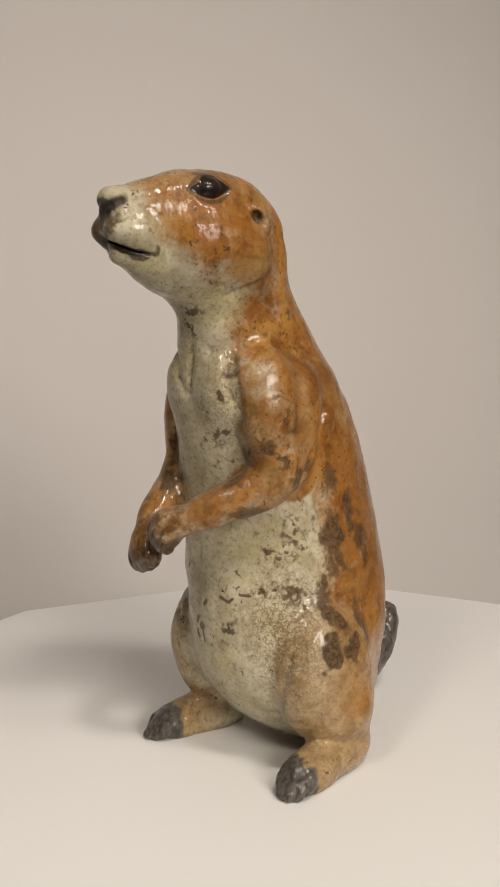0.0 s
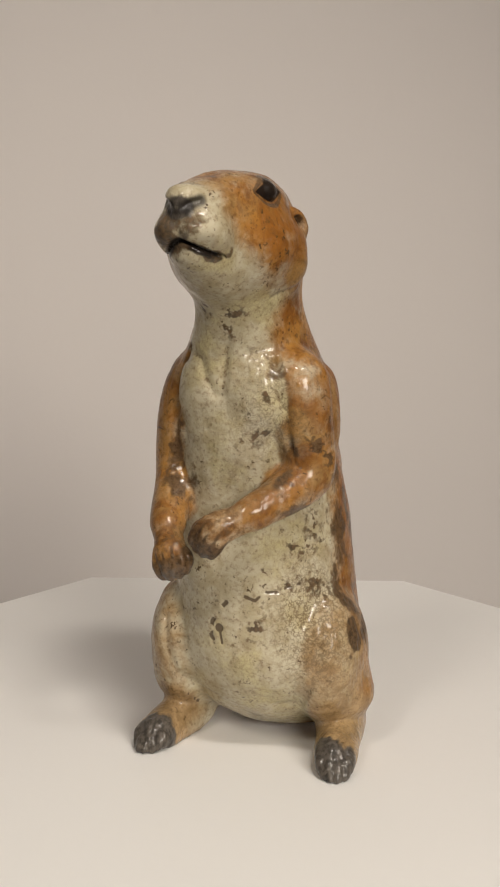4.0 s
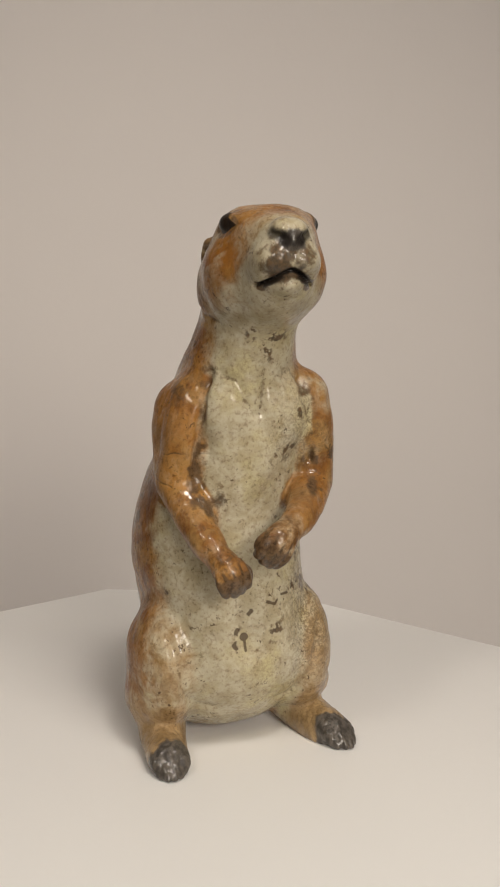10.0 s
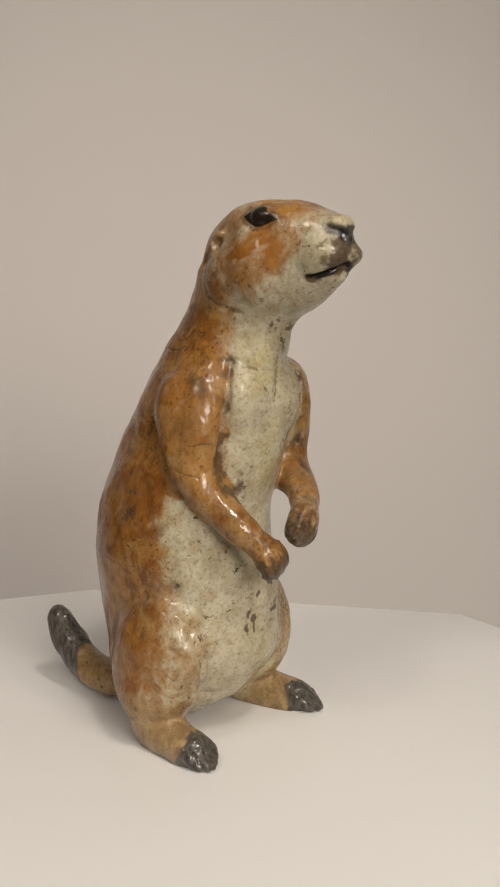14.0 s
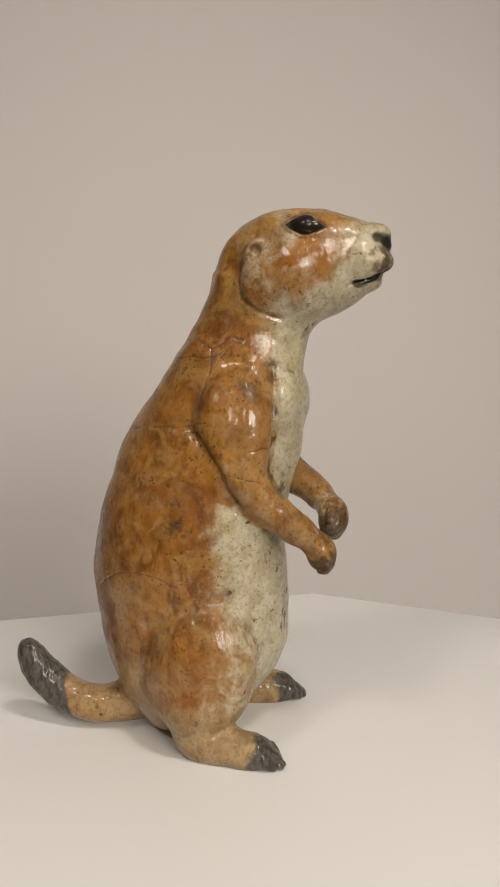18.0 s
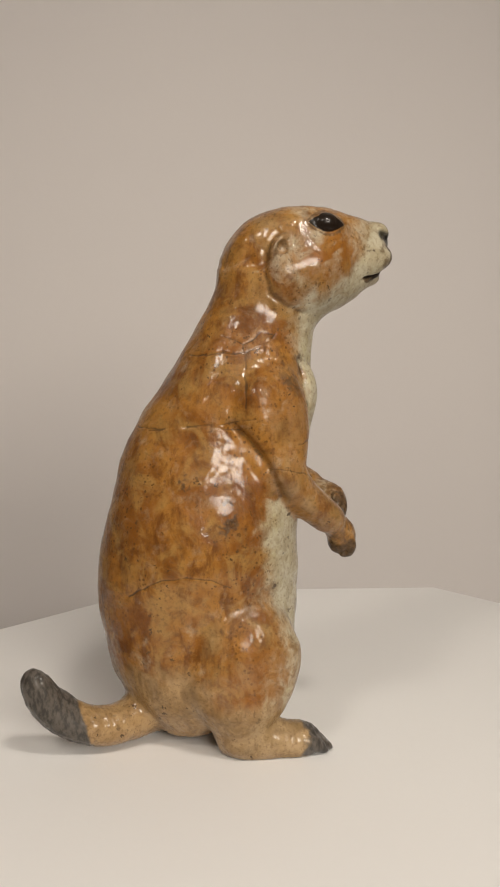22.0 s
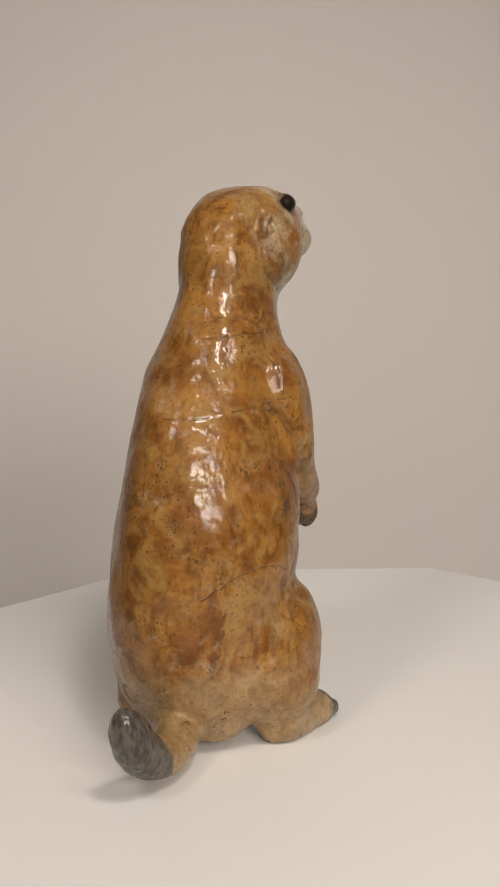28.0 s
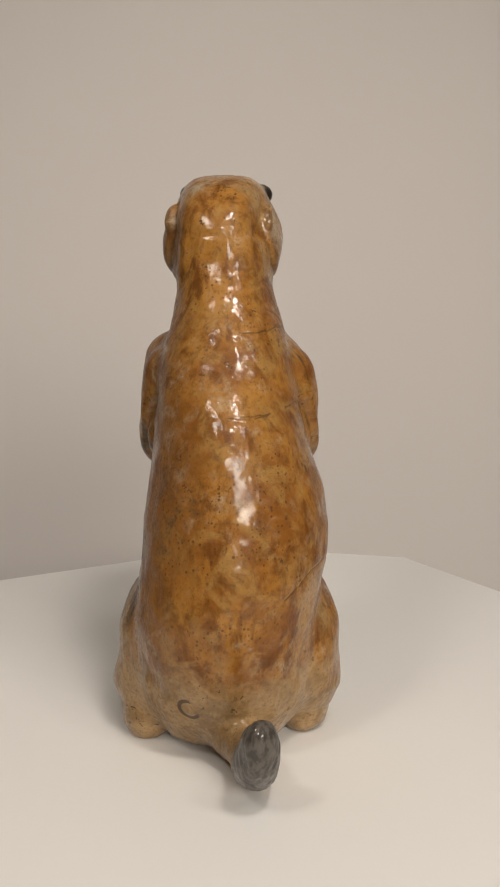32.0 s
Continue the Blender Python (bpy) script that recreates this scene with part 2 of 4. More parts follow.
def slab(name, lo, hi, mat):
    bm = bmesh.new()
    box(bm, lo, hi)
    return tagged(mesh_object(name, bm, mat), kind="structure")


def prism(outline, z0, z1, bevel=0.0):
    bm = bmesh.new()
    lower = [bm.verts.new((x, y, z0)) for x, y in outline]
    face = bm.faces.new(lower)
    up = bmesh.ops.extrude_face_region(bm, geom=[face])["geom"]
    bmesh.ops.translate(bm, verts=[g for g in up if isinstance(g, bmesh.types.BMVert)], vec=(0, 0, z1 - z0))
    bmesh.ops.recalc_face_normals(bm, faces=bm.faces)
    if bevel:
        bmesh.ops.bevel(bm, geom=list(bm.edges), offset=bevel, segments=3, affect="EDGES", profile=0.5)
    return bm


# ---------------------------------------------------------------- the room
GROUND, CEIL, BACK = -0.95, 1.6, 0.78
LEFT, RIGHT, FRONT = -2.2, 2.2, -3.0
tagged(slab("floor", (LEFT, FRONT, GROUND - 0.1), (RIGHT, BACK, GROUND), FLOOR), "smooth grey floor of the room")
tagged(slab("ceiling", (LEFT, FRONT, CEIL), (RIGHT, BACK, CEIL + 0.1), CEILING), "plain greyish painted ceiling")
tagged(slab("wall_back", (LEFT, BACK, GROUND - 0.1), (RIGHT, BACK + 0.12, CEIL + 0.1), WALL), "plain warm off-white painted wall behind the table")
tagged(slab("wall_front", (LEFT, FRONT - 0.12, GROUND - 0.1), (RIGHT, FRONT, CEIL + 0.1), DIM), "plain muted brown painted wall")
tagged(slab("wall_left", (LEFT - 0.12, FRONT - 0.12, GROUND - 0.1), (LEFT, BACK + 0.12, CEIL + 0.1), DIM), "plain muted brown painted wall")
tagged(slab("wall_right", (RIGHT, FRONT - 0.12, GROUND - 0.1), (RIGHT + 0.12, BACK + 0.12, CEIL + 0.1), DIM), "plain muted brown painted wall")


# ---------------------------------------------------------------- the turntable
def circle(r, n=64):
    return [(r * math.cos(2 * math.pi * k / n), r * math.sin(2 * math.pi * k / n)) for k in range(n)]


def build_turntable():
    corners = ((-107, 0.381), (-81, 0.404), (-39, 0.406), (3, 0.383), (57.5, 0.390), (83.5, 0.412), (128, 0.385), (170, 0.318), (212, 0.295))
    outline = [(r * math.cos(radians(a)) - 0.0086, r * math.sin(radians(a)) - 0.0083) for a, r in corners]
    root = tagged(new("turntable_top"), "white eight-sided board turning slowly on a turntable", "turntable")
    part("board", prism(outline, BOARD - 0.012, BOARD, 0.0015), BOARD_WHITE, root)
    part("disc", prism(circle(0.15), BOARD - 0.03, BOARD - 0.012), GREY_METAL, root)
    return root


def build_plinth():
    root = tagged(new("plinth"), "plain white square plinth under the turntable", "plinth")
    part("column", prism([(-0.16, -0.16), (0.16, -0.16), (0.16, 0.16), (-0.16, 0.16)], GROUND, BOARD - 0.03, 0.004), BOARD_WHITE, root)
    return root


turntable = build_turntable()
plinth = build_plinth()


# ---------------------------------------------------------------- the prairie dog figurine
CELL = 0.0016
LOW, HIGH = np.array((-0.105, -0.175, -0.012)), np.array((0.155, 0.235, 0.535))
STEPS = np.ceil((HIGH - LOW) / CELL).astype(int)
AXES = [LOW[k] + CELL * np.arange(STEPS[k]) for k in range(3)]
field = np.full(tuple(STEPS), 0.2, dtype=np.float32)


def region(lo, hi):
    s = []
    for k in range(3):
        a = max(0, int((lo[k] - LOW[k]) / CELL) - 1)
        b = min(int(STEPS[k]), int((hi[k] - LOW[k]) / CELL) + 2)
        s.append(slice(a, max(a + 1, b)))
    return tuple(s)


def grid(s):
    return (AXES[0][s[0]][:, None, None], AXES[1][s[1]][None, :, None], AXES[2][s[2]][None, None, :])


def smooth_min(a, b, k):
    h = np.maximum(k - np.abs(a - b), 0) / k
    return np.minimum(a, b) - h * h * k * 0.25


def add(d, s, k):
    field[s] = smooth_min(field[s], d.astype(np.float32), k)


def carve(d, s, k):
    field[s] = -smooth_min(-field[s], d.astype(np.float32), k)


def cone_distance(x, y, z, p, q, r0, r1):
    p, q = np.array(p, float), np.array(q, float)
    v = q - p
    t = np.clip(((x - p[0]) * v[0] + (y - p[1]) * v[1] + (z - p[2]) * v[2]) / max(v @ v, 1e-12), 0, 1)
    return np.sqrt((x - p[0] - t * v[0]) ** 2 + (y - p[1] - t * v[1]) ** 2 + (z - p[2] - t * v[2]) ** 2) - (r0 + (r1 - r0) * t)


def rounded(points, n=4):
    """More points on a smooth curve through the given ones."""
    p = [np.array(q, float) for q in points]
    p = [2 * p[0] - p[1]] + p + [2 * p[-1] - p[-2]]
    out = []
    for a, b, c, d in zip(p, p[1:], p[2:], p[3:]):
        for i in range(n):
            t = i / n
            out.append(0.5 * (2 * b + (c - a) * t + (2 * a - 5 * b + 4 * c - d) * t * t + (3 * b - a - 3 * c + d) * t ** 3))
    return out + [p[-2]]


def limb(points, k=0.012, cut=False):
    """A chain of tapering rounds: points of (x, y, z, radius)."""
    if len(points) > 2 and not cut:
        points = rounded(points)
    for a, b in zip(points, points[1:]):
        m = max(a[3], b[3]) + k + 0.012
        s = region([min(a[i], b[i]) - m for i in range(3)], [max(a[i], b[i]) + m for i in range(3)])
        (carve if cut else add)(cone_distance(*grid(s), a[:3], b[:3], a[3], b[3]), s, k)


def egg(centre, radii, turn=(0, 0, 0), k=0.015, cut=False):
    """An ellipsoid, turned by Euler degrees."""
    rot = np.array(Euler([radians(a) for a in turn]).to_matrix().transposed())
    m = max(radii) + k + 0.012
    s = region([c - m for c in centre], [c + m for c in centre])
    x, y, z = (g - c for g, c in zip(grid(s), centre))
    loc = [rot[i][0] * x + rot[i][1] * y + rot[i][2] * z for i in range(3)]
    k0 = np.sqrt(sum((loc[i] / radii[i]) ** 2 for i in range(3)))
    k1 = np.sqrt(sum((loc[i] / radii[i] ** 2) ** 2 for i in range(3)))
    (carve if cut else add)(k0 * (k0 - 1) / np.maximum(k1, 1e-6), s, k)


def smooth_curve(knots, values, at):
    """A monotone-ish cubic through the knots."""
    knots, values = np.array(knots), np.array(values)
    slope = np.gradient(values, knots)
    i = np.clip(np.searchsorted(knots, at) - 1, 0, len(knots) - 2)
    h = knots[i + 1] - knots[i]
    t = np.clip((at - knots[i]) / h, 0, 1)
    return ((1 + 2 * t) * (1 - t) ** 2 * values[i] + t * (1 - t) ** 2 * h * slope[i]
            + t * t * (3 - 2 * t) * values[i + 1] + t * t * (t - 1) * h * slope[i + 1])


# The trunk: at each height its belly line, its back line, its half width and its middle.
TRUNK = ((0.012, 0.022, 0.090, 0.050, 0.025), (0.035, -0.012, 0.110, 0.070, 0.024), (0.060, -0.036, 0.124, 0.080, 0.024),
         (0.090, -0.050, 0.133, 0.083, 0.024), (0.120, -0.0525, 0.139, 0.083, 0.023), (0.145, -0.0525, 0.1415, 0.082, 0.0205),
         (0.172, -0.052, 0.141, 0.083, 0.017), (0.200, -0.050, 0.137, 0.082, 0.0155), (0.228, -0.052, 0.130, 0.079, 0.0145),
         (0.256, -0.058, 0.123, 0.074, 0.0165), (0.284, -0.064, 0.115, 0.068, 0.020), (0.306, -0.0670, 0.103, 0.0655, 0.022),
         (0.328, -0.0670, 0.088, 0.064, 0.023), (0.344, -0.066, 0.077, 0.0615, 0.024), (0.360, -0.066, 0.066, 0.057, 0.0235),
         (0.377, -0.068, 0.055, 0.0515, 0.0235), (0.393, -0.071, 0.045, 0.0465, 0.025), (0.410, -0.076, 0.036, 0.043, 0.026),
         (0.430, -0.076, 0.026, 0.0415, 0.027), (0.450, -0.070, 0.018, 0.039, 0.028))


def trunk():
    rows = [list(c) for c in zip(*TRUNK)]
    s = region((-0.1, -0.12, -0.01), (0.15, 0.17, 0.47))
    x, y, z = grid(s)
    zc = np.clip(z, rows[0][0], rows[0][-1])
    front, back, half, mid = (smooth_curve(rows[0], rows[i], zc) for i in (1, 2, 3, 4))
    cy, b = (front + back) / 2, (back - front) / 2
    ridge = 1.84 + 0.22 * np.clip((z - 0.30) / 0.06, 0, 1)      # the lower back is more of a ridge than the nape
    power = np.where(y < cy, np.where(x < mid, 2.12, 2.02 - 0.16 * np.exp(-((z - 0.20) / 0.04) ** 2)), ridge)
    r = ((np.abs(x - mid) / half) ** power + (np.abs(y - cy) / b) ** power) ** (1 / power)
    d = (r - 1) * np.minimum(half, b)
    over = np.maximum(np.maximum(rows[0][0] - z, z - rows[0][-1]), 0)
    add(np.where(over > 0, np.sqrt(np.maximum(d, 0) ** 2 + over ** 2), d), s, 0.001)


# The head has its own axes: side, forward (the nose), up.
HEAD, YAW = np.array((0.0275, -0.07, 0.0)), radians(5)
SIDE, AHEAD = np.array((math.cos(YAW), -math.sin(YAW), 0)), np.array((-math.sin(YAW), -math.cos(YAW), 0))


def head(side, ahead, up):
    p = HEAD + side * SIDE + ahead * AHEAD
    return (p[0], p[1], up)


SKULL = ((-0.086, 0.462, 0.420, 0.012), (-0.078, 0.478, 0.405, 0.027), (-0.062, 0.496, 0.398, 0.0345), (-0.045, 0.506, 0.397, 0.0405),
         (-0.020, 0.5125, 0.401, 0.0450), (0.000, 0.5125, 0.406, 0.0445), (0.018, 0.5105, 0.412, 0.0405), (0.036, 0.5055, 0.420, 0.033),
         (0.048, 0.502, 0.4275, 0.0275), (0.058, 0.4975, 0.436, 0.0225), (0.067, 0.491, 0.449, 0.0165), (0.0725, 0.484, 0.458, 0.009))


def skull():
    rows = [list(c) for c in zip(*SKULL)]
    s = region((-0.06, -0.17, 0.37), (0.12, 0.05, 0.535))
    x, y, z = grid(s)
    side = (x - HEAD[0]) * SIDE[0] + (y - HEAD[1]) * SIDE[1]
    ahead = (x - HEAD[0]) * AHEAD[0] + (y - HEAD[1]) * AHEAD[1]
    a = np.clip(ahead, rows[0][0], rows[0][-1])
    top, low, half = (smooth_curve(rows[0], rows[i], a) for i in (1, 2, 3))
    cz, b = (top + low) / 2, (top - low) / 2
    power = np.where(z > cz, 3.2, 2.4)
    r = ((np.abs(side) / half) ** power + (np.abs(z - cz) / b) ** power) ** (1 / power)
    d = (r - 1) * np.minimum(half, b)
    over = np.maximum(np.maximum(rows[0][0] - ahead, ahead - rows[0][-1]), 0)
    add(np.where(over > 0, np.sqrt(np.maximum(d, 0) ** 2 + over ** 2), d), s, 0.012)


def lip_line(side):
    """The height of the mouth's line, an arch, at a distance to the side."""
    return 0.4590 - 0.60 * np.sqrt(side * side + 0.0035 ** 2)


def mouth_groove():
    s = region((-0.02, -0.17, 0.42), (0.08, -0.09, 0.48))
    x, y, z = grid(s)
    side = (x - HEAD[0]) * SIDE[0] + (y - HEAD[1]) * SIDE[1]
    ahead = (x - HEAD[0]) * AHEAD[0] + (y - HEAD[1]) * AHEAD[1]
    sheet = np.maximum(np.maximum(np.abs(z - lip_line(side)) - 0.0011, 0.045 - ahead), np.abs(side) - 0.0240)
    carve(np.maximum(sheet, -(field[s] + 0.0035)), s, 0.003)


BALL = (0.0335, 0.4955, (0.0106, 0.0118, 0.0094))
EYE = {-1: 0.0070, 1: 0.0020}                     # how far ahead each eye sits


def build_head():
    skull()
    for s in (-1, 1):
        egg(head((0.0305 if s > 0 else 0.0325) * s, -0.012, 0.452), (0.0225, 0.036, 0.030), (0, 0, -5), k=0.014)      # cheek
        egg(head((0.0355 if s > 0 else 0.0375) * s, -0.034, 0.444), (0.0175, 0.018, 0.027), (0, 0, -5), k=0.010)       # jowl
        egg(head(0.0120 * s, 0.0590, 0.4640), (0.0145, 0.0200, 0.0130), k=0.010)                # whisker pad
        egg(head(0.0165 * s, 0.0500, 0.4595), (0.0115, 0.0150, 0.0130), k=0.008)
        limb([(*head(0.0430 * s, -0.034, 0.483), 0.0028), (*head(0.0440 * s, -0.042, 0.478), 0.0036),
              (*head(0.0445 * s, -0.046, 0.468), 0.0036), (*head(0.0430 * s, -0.042, 0.459), 0.0028)], k=0.004)   # ear rim
        egg(head((0.0455 if s > 0 else 0.0470) * s, -0.037, 0.473), (0.0045, 0.0045, 0.0055), k=0.003, cut=True)
        # eye: a socket, an almond of lids, the ball
        e = EYE[s]
        egg(head(0.0440 * s, e + 0.002, 0.4955), (0.0065, 0.0165, 0.0100), (0, 0, -5), k=0.006, cut=True)
        egg(head(0.0320 * s, e, 0.4957), (0.0095, 0.0168, 0.0100), (0, 0, -5), k=0.003)
        egg(head(BALL[0] * s, e, BALL[1]), BALL[2], (0, 0, -5), k=0.0008)
    egg(head(0, 0.0570, 0.4450), (0.0145, 0.0145, 0.0095), k=0.006)                                # chin
    egg(head(0, 0.0675, 0.4865), (0.0140, 0.0105, 0.0085), k=0.006)                            # nose
    egg(head(0, 0.0640, 0.4915), (0.0125, 0.0110, 0.0065), k=0.006)                            # bridge of the nose
    egg(head(0, 0.0690, 0.4780), (0.0070, 0.0095, 0.0075), k=0.005)                            # below the nose
    for s in (-1, 1):
        limb([(*head(0.0055 * s, 0.0785, 0.4800), 0.0016), (*head(0.0105 * s, 0.0755, 0.4835), 0.0032), (*head(0.0150 * s, 0.068, 0.4860), 0.0018)], k=0.002, cut=True)
    limb([(*head(0, 0.0815, 0.477), 0.0012), (*head(0, 0.0810, 0.458), 0.0014)], k=0.002, cut=True)
    mouth_groove()


RIGHT_ARM = ((-0.021, -0.018, 0.342, 0.0245), (-0.0345, -0.027, 0.302, 0.0180), (-0.0390, -0.024, 0.264, 0.0165),
             (-0.031, -0.061, 0.228, 0.0118), (-0.0235, -0.079, 0.213, 0.0092))
RIGHT_PAW = ((-0.0225, -0.080, 0.211, 0.0098), (-0.0155, -0.0905, 0.200, 0.0108), (-0.0115, -0.0925, 0.189, 0.0100))
LEFT_ARM = ((0.0745, -0.030, 0.345, 0.0250), (0.083, -0.032, 0.302, 0.0185), (0.085, -0.029, 0.264, 0.0170),
            (0.065, -0.066, 0.244, 0.0120), (0.045, -0.086, 0.232, 0.0090))
LEFT_PAW = ((0.043, -0.087, 0.231, 0.0094), (0.029, -0.0965, 0.2245, 0.0112), (0.0215, -0.0965, 0.2135, 0.0102))
TAIL = ((0.020, 0.090, 0.030, 0.020), (0.000, 0.125, 0.024, 0.0138), (-0.003, 0.150, 0.025, 0.0132), (-0.005, 0.172, 0.034, 0.0128),
        (-0.006, 0.189, 0.047, 0.0115), (-0.008, 0.201, 0.063, 0.0094), (-0.009, 0.208, 0.080, 0.0065))
RIGHT_TOES = (-0.0575, -0.0425)
LEFT_TOES = (0.1135, -0.0310)


def build_arm(arm, paw):
    limb(arm, k=0.011)
    out = -1 if arm[0][0] < 0 else 1
    back = arm[1][0] + (-0.0015 if out < 0 else -0.002)
    limb([(back - 0.002 * out, 0.000, 0.338, 0.0165), (back, -0.004, 0.305, 0.0168), (arm[2][0] - 0.001 * out, -0.012, 0.268, 0.0142)], k=0.013)
    limb(paw, k=0.006)
    # four curled fingers and a thumb on the inner side
    a, b = np.array(paw[1][:3]), np.array(paw[2][:3])
    along = (b - a) / np.linalg.norm(b - a)
    across = np.cross(along, (0, 1, 0))
    across /= np.linalg.norm(across)
    ahead = np.array((0, -1, 0)) - along * -along[1]
    ahead /= np.linalg.norm(ahead)
    for k in range(4):
        w, inner = (k - 1.5) * 0.0074, abs(k - 1.5)
        p = a + across * w * 0.85 + ahead * (0.0068 - inner * 0.0012) - along * 0.004
        q = a + across * w + ahead * (0.0082 - inner * 0.0014) + along * 0.010
        r = b + across * w * 0.88 + ahead * (0.0045 - inner * 0.0010) + along * (0.0085 - inner * 0.0020)
        limb([(*p, 0.0038), (*q, 0.0043), (*r, 0.0034), (*(r - ahead * 0.006 + along * 0.001), 0.0020)], k=0.0011)
    side = across if across[0] * out < 0 else -across
    limb([(*(a + side * 0.008 + along * -0.002), 0.0044), (*(a + side * 0.0135 + along * 0.007), 0.0040), (*(a + side * 0.0135 + along * 0.0145), 0.0026)], k=0.002)


def build_foot(heel, ankle, toes):
    limb([(*ankle, 0.031), (heel[0], heel[1], 0.024, 0.022)], k=0.014)
    d = np.array((toes[0] - heel[0], toes[1] - heel[1]))
    far = np.linalg.norm(d)
    d /= far
    n = np.array((-d[1], d[0]))
    limb([(heel[0] + d[0] * w, heel[1] + d[1] * w, h, r) for w, h, r in ((0, 0.016, 0.0170), (far * 0.45, 0.013, 0.0150), (far * 0.80, 0.011, 0.0132), (far, 0.010, 0.0108))], k=0.012)
    for k in range(4):
        w, inner = (k - 1.5) * 0.0074, abs(k - 1.5)
        a, b, c, e = (np.array(toes) + n * w * f + d * g for f, g in ((0.95, -0.012), (1.0, 0.003), (0.92, 0.014 - 0.003 * inner), (0.80, 0.0255 - 0.005 * inner)))
        limb([(a[0], a[1], 0.0165, 0.0062), (b[0], b[1], 0.0130, 0.0066), (c[0], c[1], 0.0085, 0.0056), (e[0], e[1], 0.0030, 0.0022)], k=0.0025)


def build_shape():
    trunk()
    # haunches
    egg((-0.047, 0.016, 0.086), (0.034, 0.054, 0.066), (10, 0, 0), k=0.009)
    egg((0.090, 0.021, 0.086), (0.034, 0.050, 0.066), (10, 0, 0), k=0.009)
    # shoulder and breast muscles
    egg((0.000, -0.046, 0.335), (0.026, 0.022, 0.032), k=0.012)
    egg((0.050, -0.046, 0.335), (0.026, 0.022, 0.032), k=0.012)
    build_arm(RIGHT_ARM, RIGHT_PAW)
    build_arm(LEFT_ARM, LEFT_PAW)
    build_foot((-0.048, 0.022), (-0.051, 0.020, 0.050), RIGHT_TOES)
    build_foot((0.096, 0.040), (0.098, 0.030, 0.050), LEFT_TOES)
    limb(TAIL, k=0.012)
    build_head()
    # flat underside
    x, y, z = grid((slice(None),) * 3)
    np.maximum(field, (0.0 - z).astype(np.float32), out=field)


def skin_of(f):
    """Surface nets: one vertex in each cell that the surface crosses, one quad over each crossed grid edge."""
    inside = f < 0
    n = f.shape
    corners = [(i, j, k) for i in (0, 1) for j in (0, 1) for k in (0, 1)]
    cut = [slice(0, -1), slice(1, None)]
    count = sum(inside[cut[i], cut[j], cut[k]].astype(np.int8) for i, j, k in corners)
    cells = np.argwhere((count > 0) & (count < 8))
    index = np.full((n[0] - 1, n[1] - 1, n[2] - 1), -1, np.int32)
    index[tuple(cells.T)] = np.arange(len(cells))
    total, hits = np.zeros((len(cells), 3)), np.zeros(len(cells))
    for a in corners:
        for axis in range(3):
            if a[axis]:
                continue
            b = list(a)
            b[axis] = 1
            va = f[tuple((cells + a).T)]
            vb = f[tuple((cells + b).T)]
            on = (va < 0) != (vb < 0)
            t = np.where(on, va / np.where(on, va - vb, 1), 0)
            p = np.tile(np.array(a, float), (len(cells), 1))
            p[:, axis] += t
            total += p * on[:, None]
            hits += on
    verts = LOW + CELL * (cells + total / hits[:, None])
    quads = []
    for axis in range(3):
        lo, hi = [slice(None)] * 3, [slice(None)] * 3
        lo[axis], hi[axis] = slice(0, -1), slice(1, None)
        e = np.argwhere(inside[tuple(lo)] != inside[tuple(hi)])
        u, w = (axis + 1) % 3, (axis + 2) % 3
        e = e[(e[:, u] > 0) & (e[:, w] > 0) & (e[:, u] < n[u] - 1) & (e[:, w] < n[w] - 1)]
        ring = []
        for du, dw in ((-1, -1), (0, -1), (0, 0), (-1, 0)):
            c = e.copy()
            c[:, u] += du
            c[:, w] += dw
            ring.append(index[tuple(c.T)])
        q = np.stack(ring, 1)
        flip = ~inside[tuple(e.T)]
        q[flip] = q[flip][:, ::-1]
        quads.append(q)
    return verts, np.concatenate(quads)


def step(v, a, b):
    t = np.clip((v - a) / (b - a), 0, 1)
    return t * t * (3 - 2 * t)


def near(v, p, q, r, soft):
    return 1 - step(cone_distance(v[:, 0], v[:, 1], v[:, 2], p, q, 0, 0), r - soft, r + soft)


def chain(v, points, r, soft):
    out = np.zeros(len(v))
    for a, b in zip(points, points[1:]):
        out = np.maximum(out, near(v, a, b, r, soft))
    return out


def blot(v, centre, radii, soft=0.35):
    d = np.sqrt(sum(((v[:, i] - centre[i]) / radii[i]) ** 2 for i in range(3)))
    return 1 - step(d, 1 - soft, 1 + soft)


def groove(v, points, width):
    d = np.full(len(v), 9.0)
    for a, b in zip(points, points[1:]):
        d = np.minimum(d, cone_distance(v[:, 0], v[:, 1], v[:, 2], a, b, 0, 0))
    return np.exp(-(d / width) ** 2)


def drawn(v, axes, points, width):
    """Like groove, but the line is laid on from one side: axes are the two that count."""
    flat = np.zeros((len(v), 3))
    flat[:, 0], flat[:, 1] = v[:, axes[0]], v[:, axes[1]]
    return groove(flat, [(p[axes[0]], p[axes[1]], 0.0) for p in points], width)


def cheek_line(v, s, width):
    side = (v[:, 0] - HEAD[0]) * SIDE[0] + (v[:, 1] - HEAD[1]) * SIDE[1]
    ahead = (v[:, 0] - HEAD[0]) * AHEAD[0] + (v[:, 1] - HEAD[1]) * AHEAD[1]
    flat = np.stack([ahead, v[:, 2], 0 * ahead], 1)
    return groove(flat, [(b, c, 0.0) for a, b, c in CHEEK], width) * step(side * s, 0.015, 0.028)


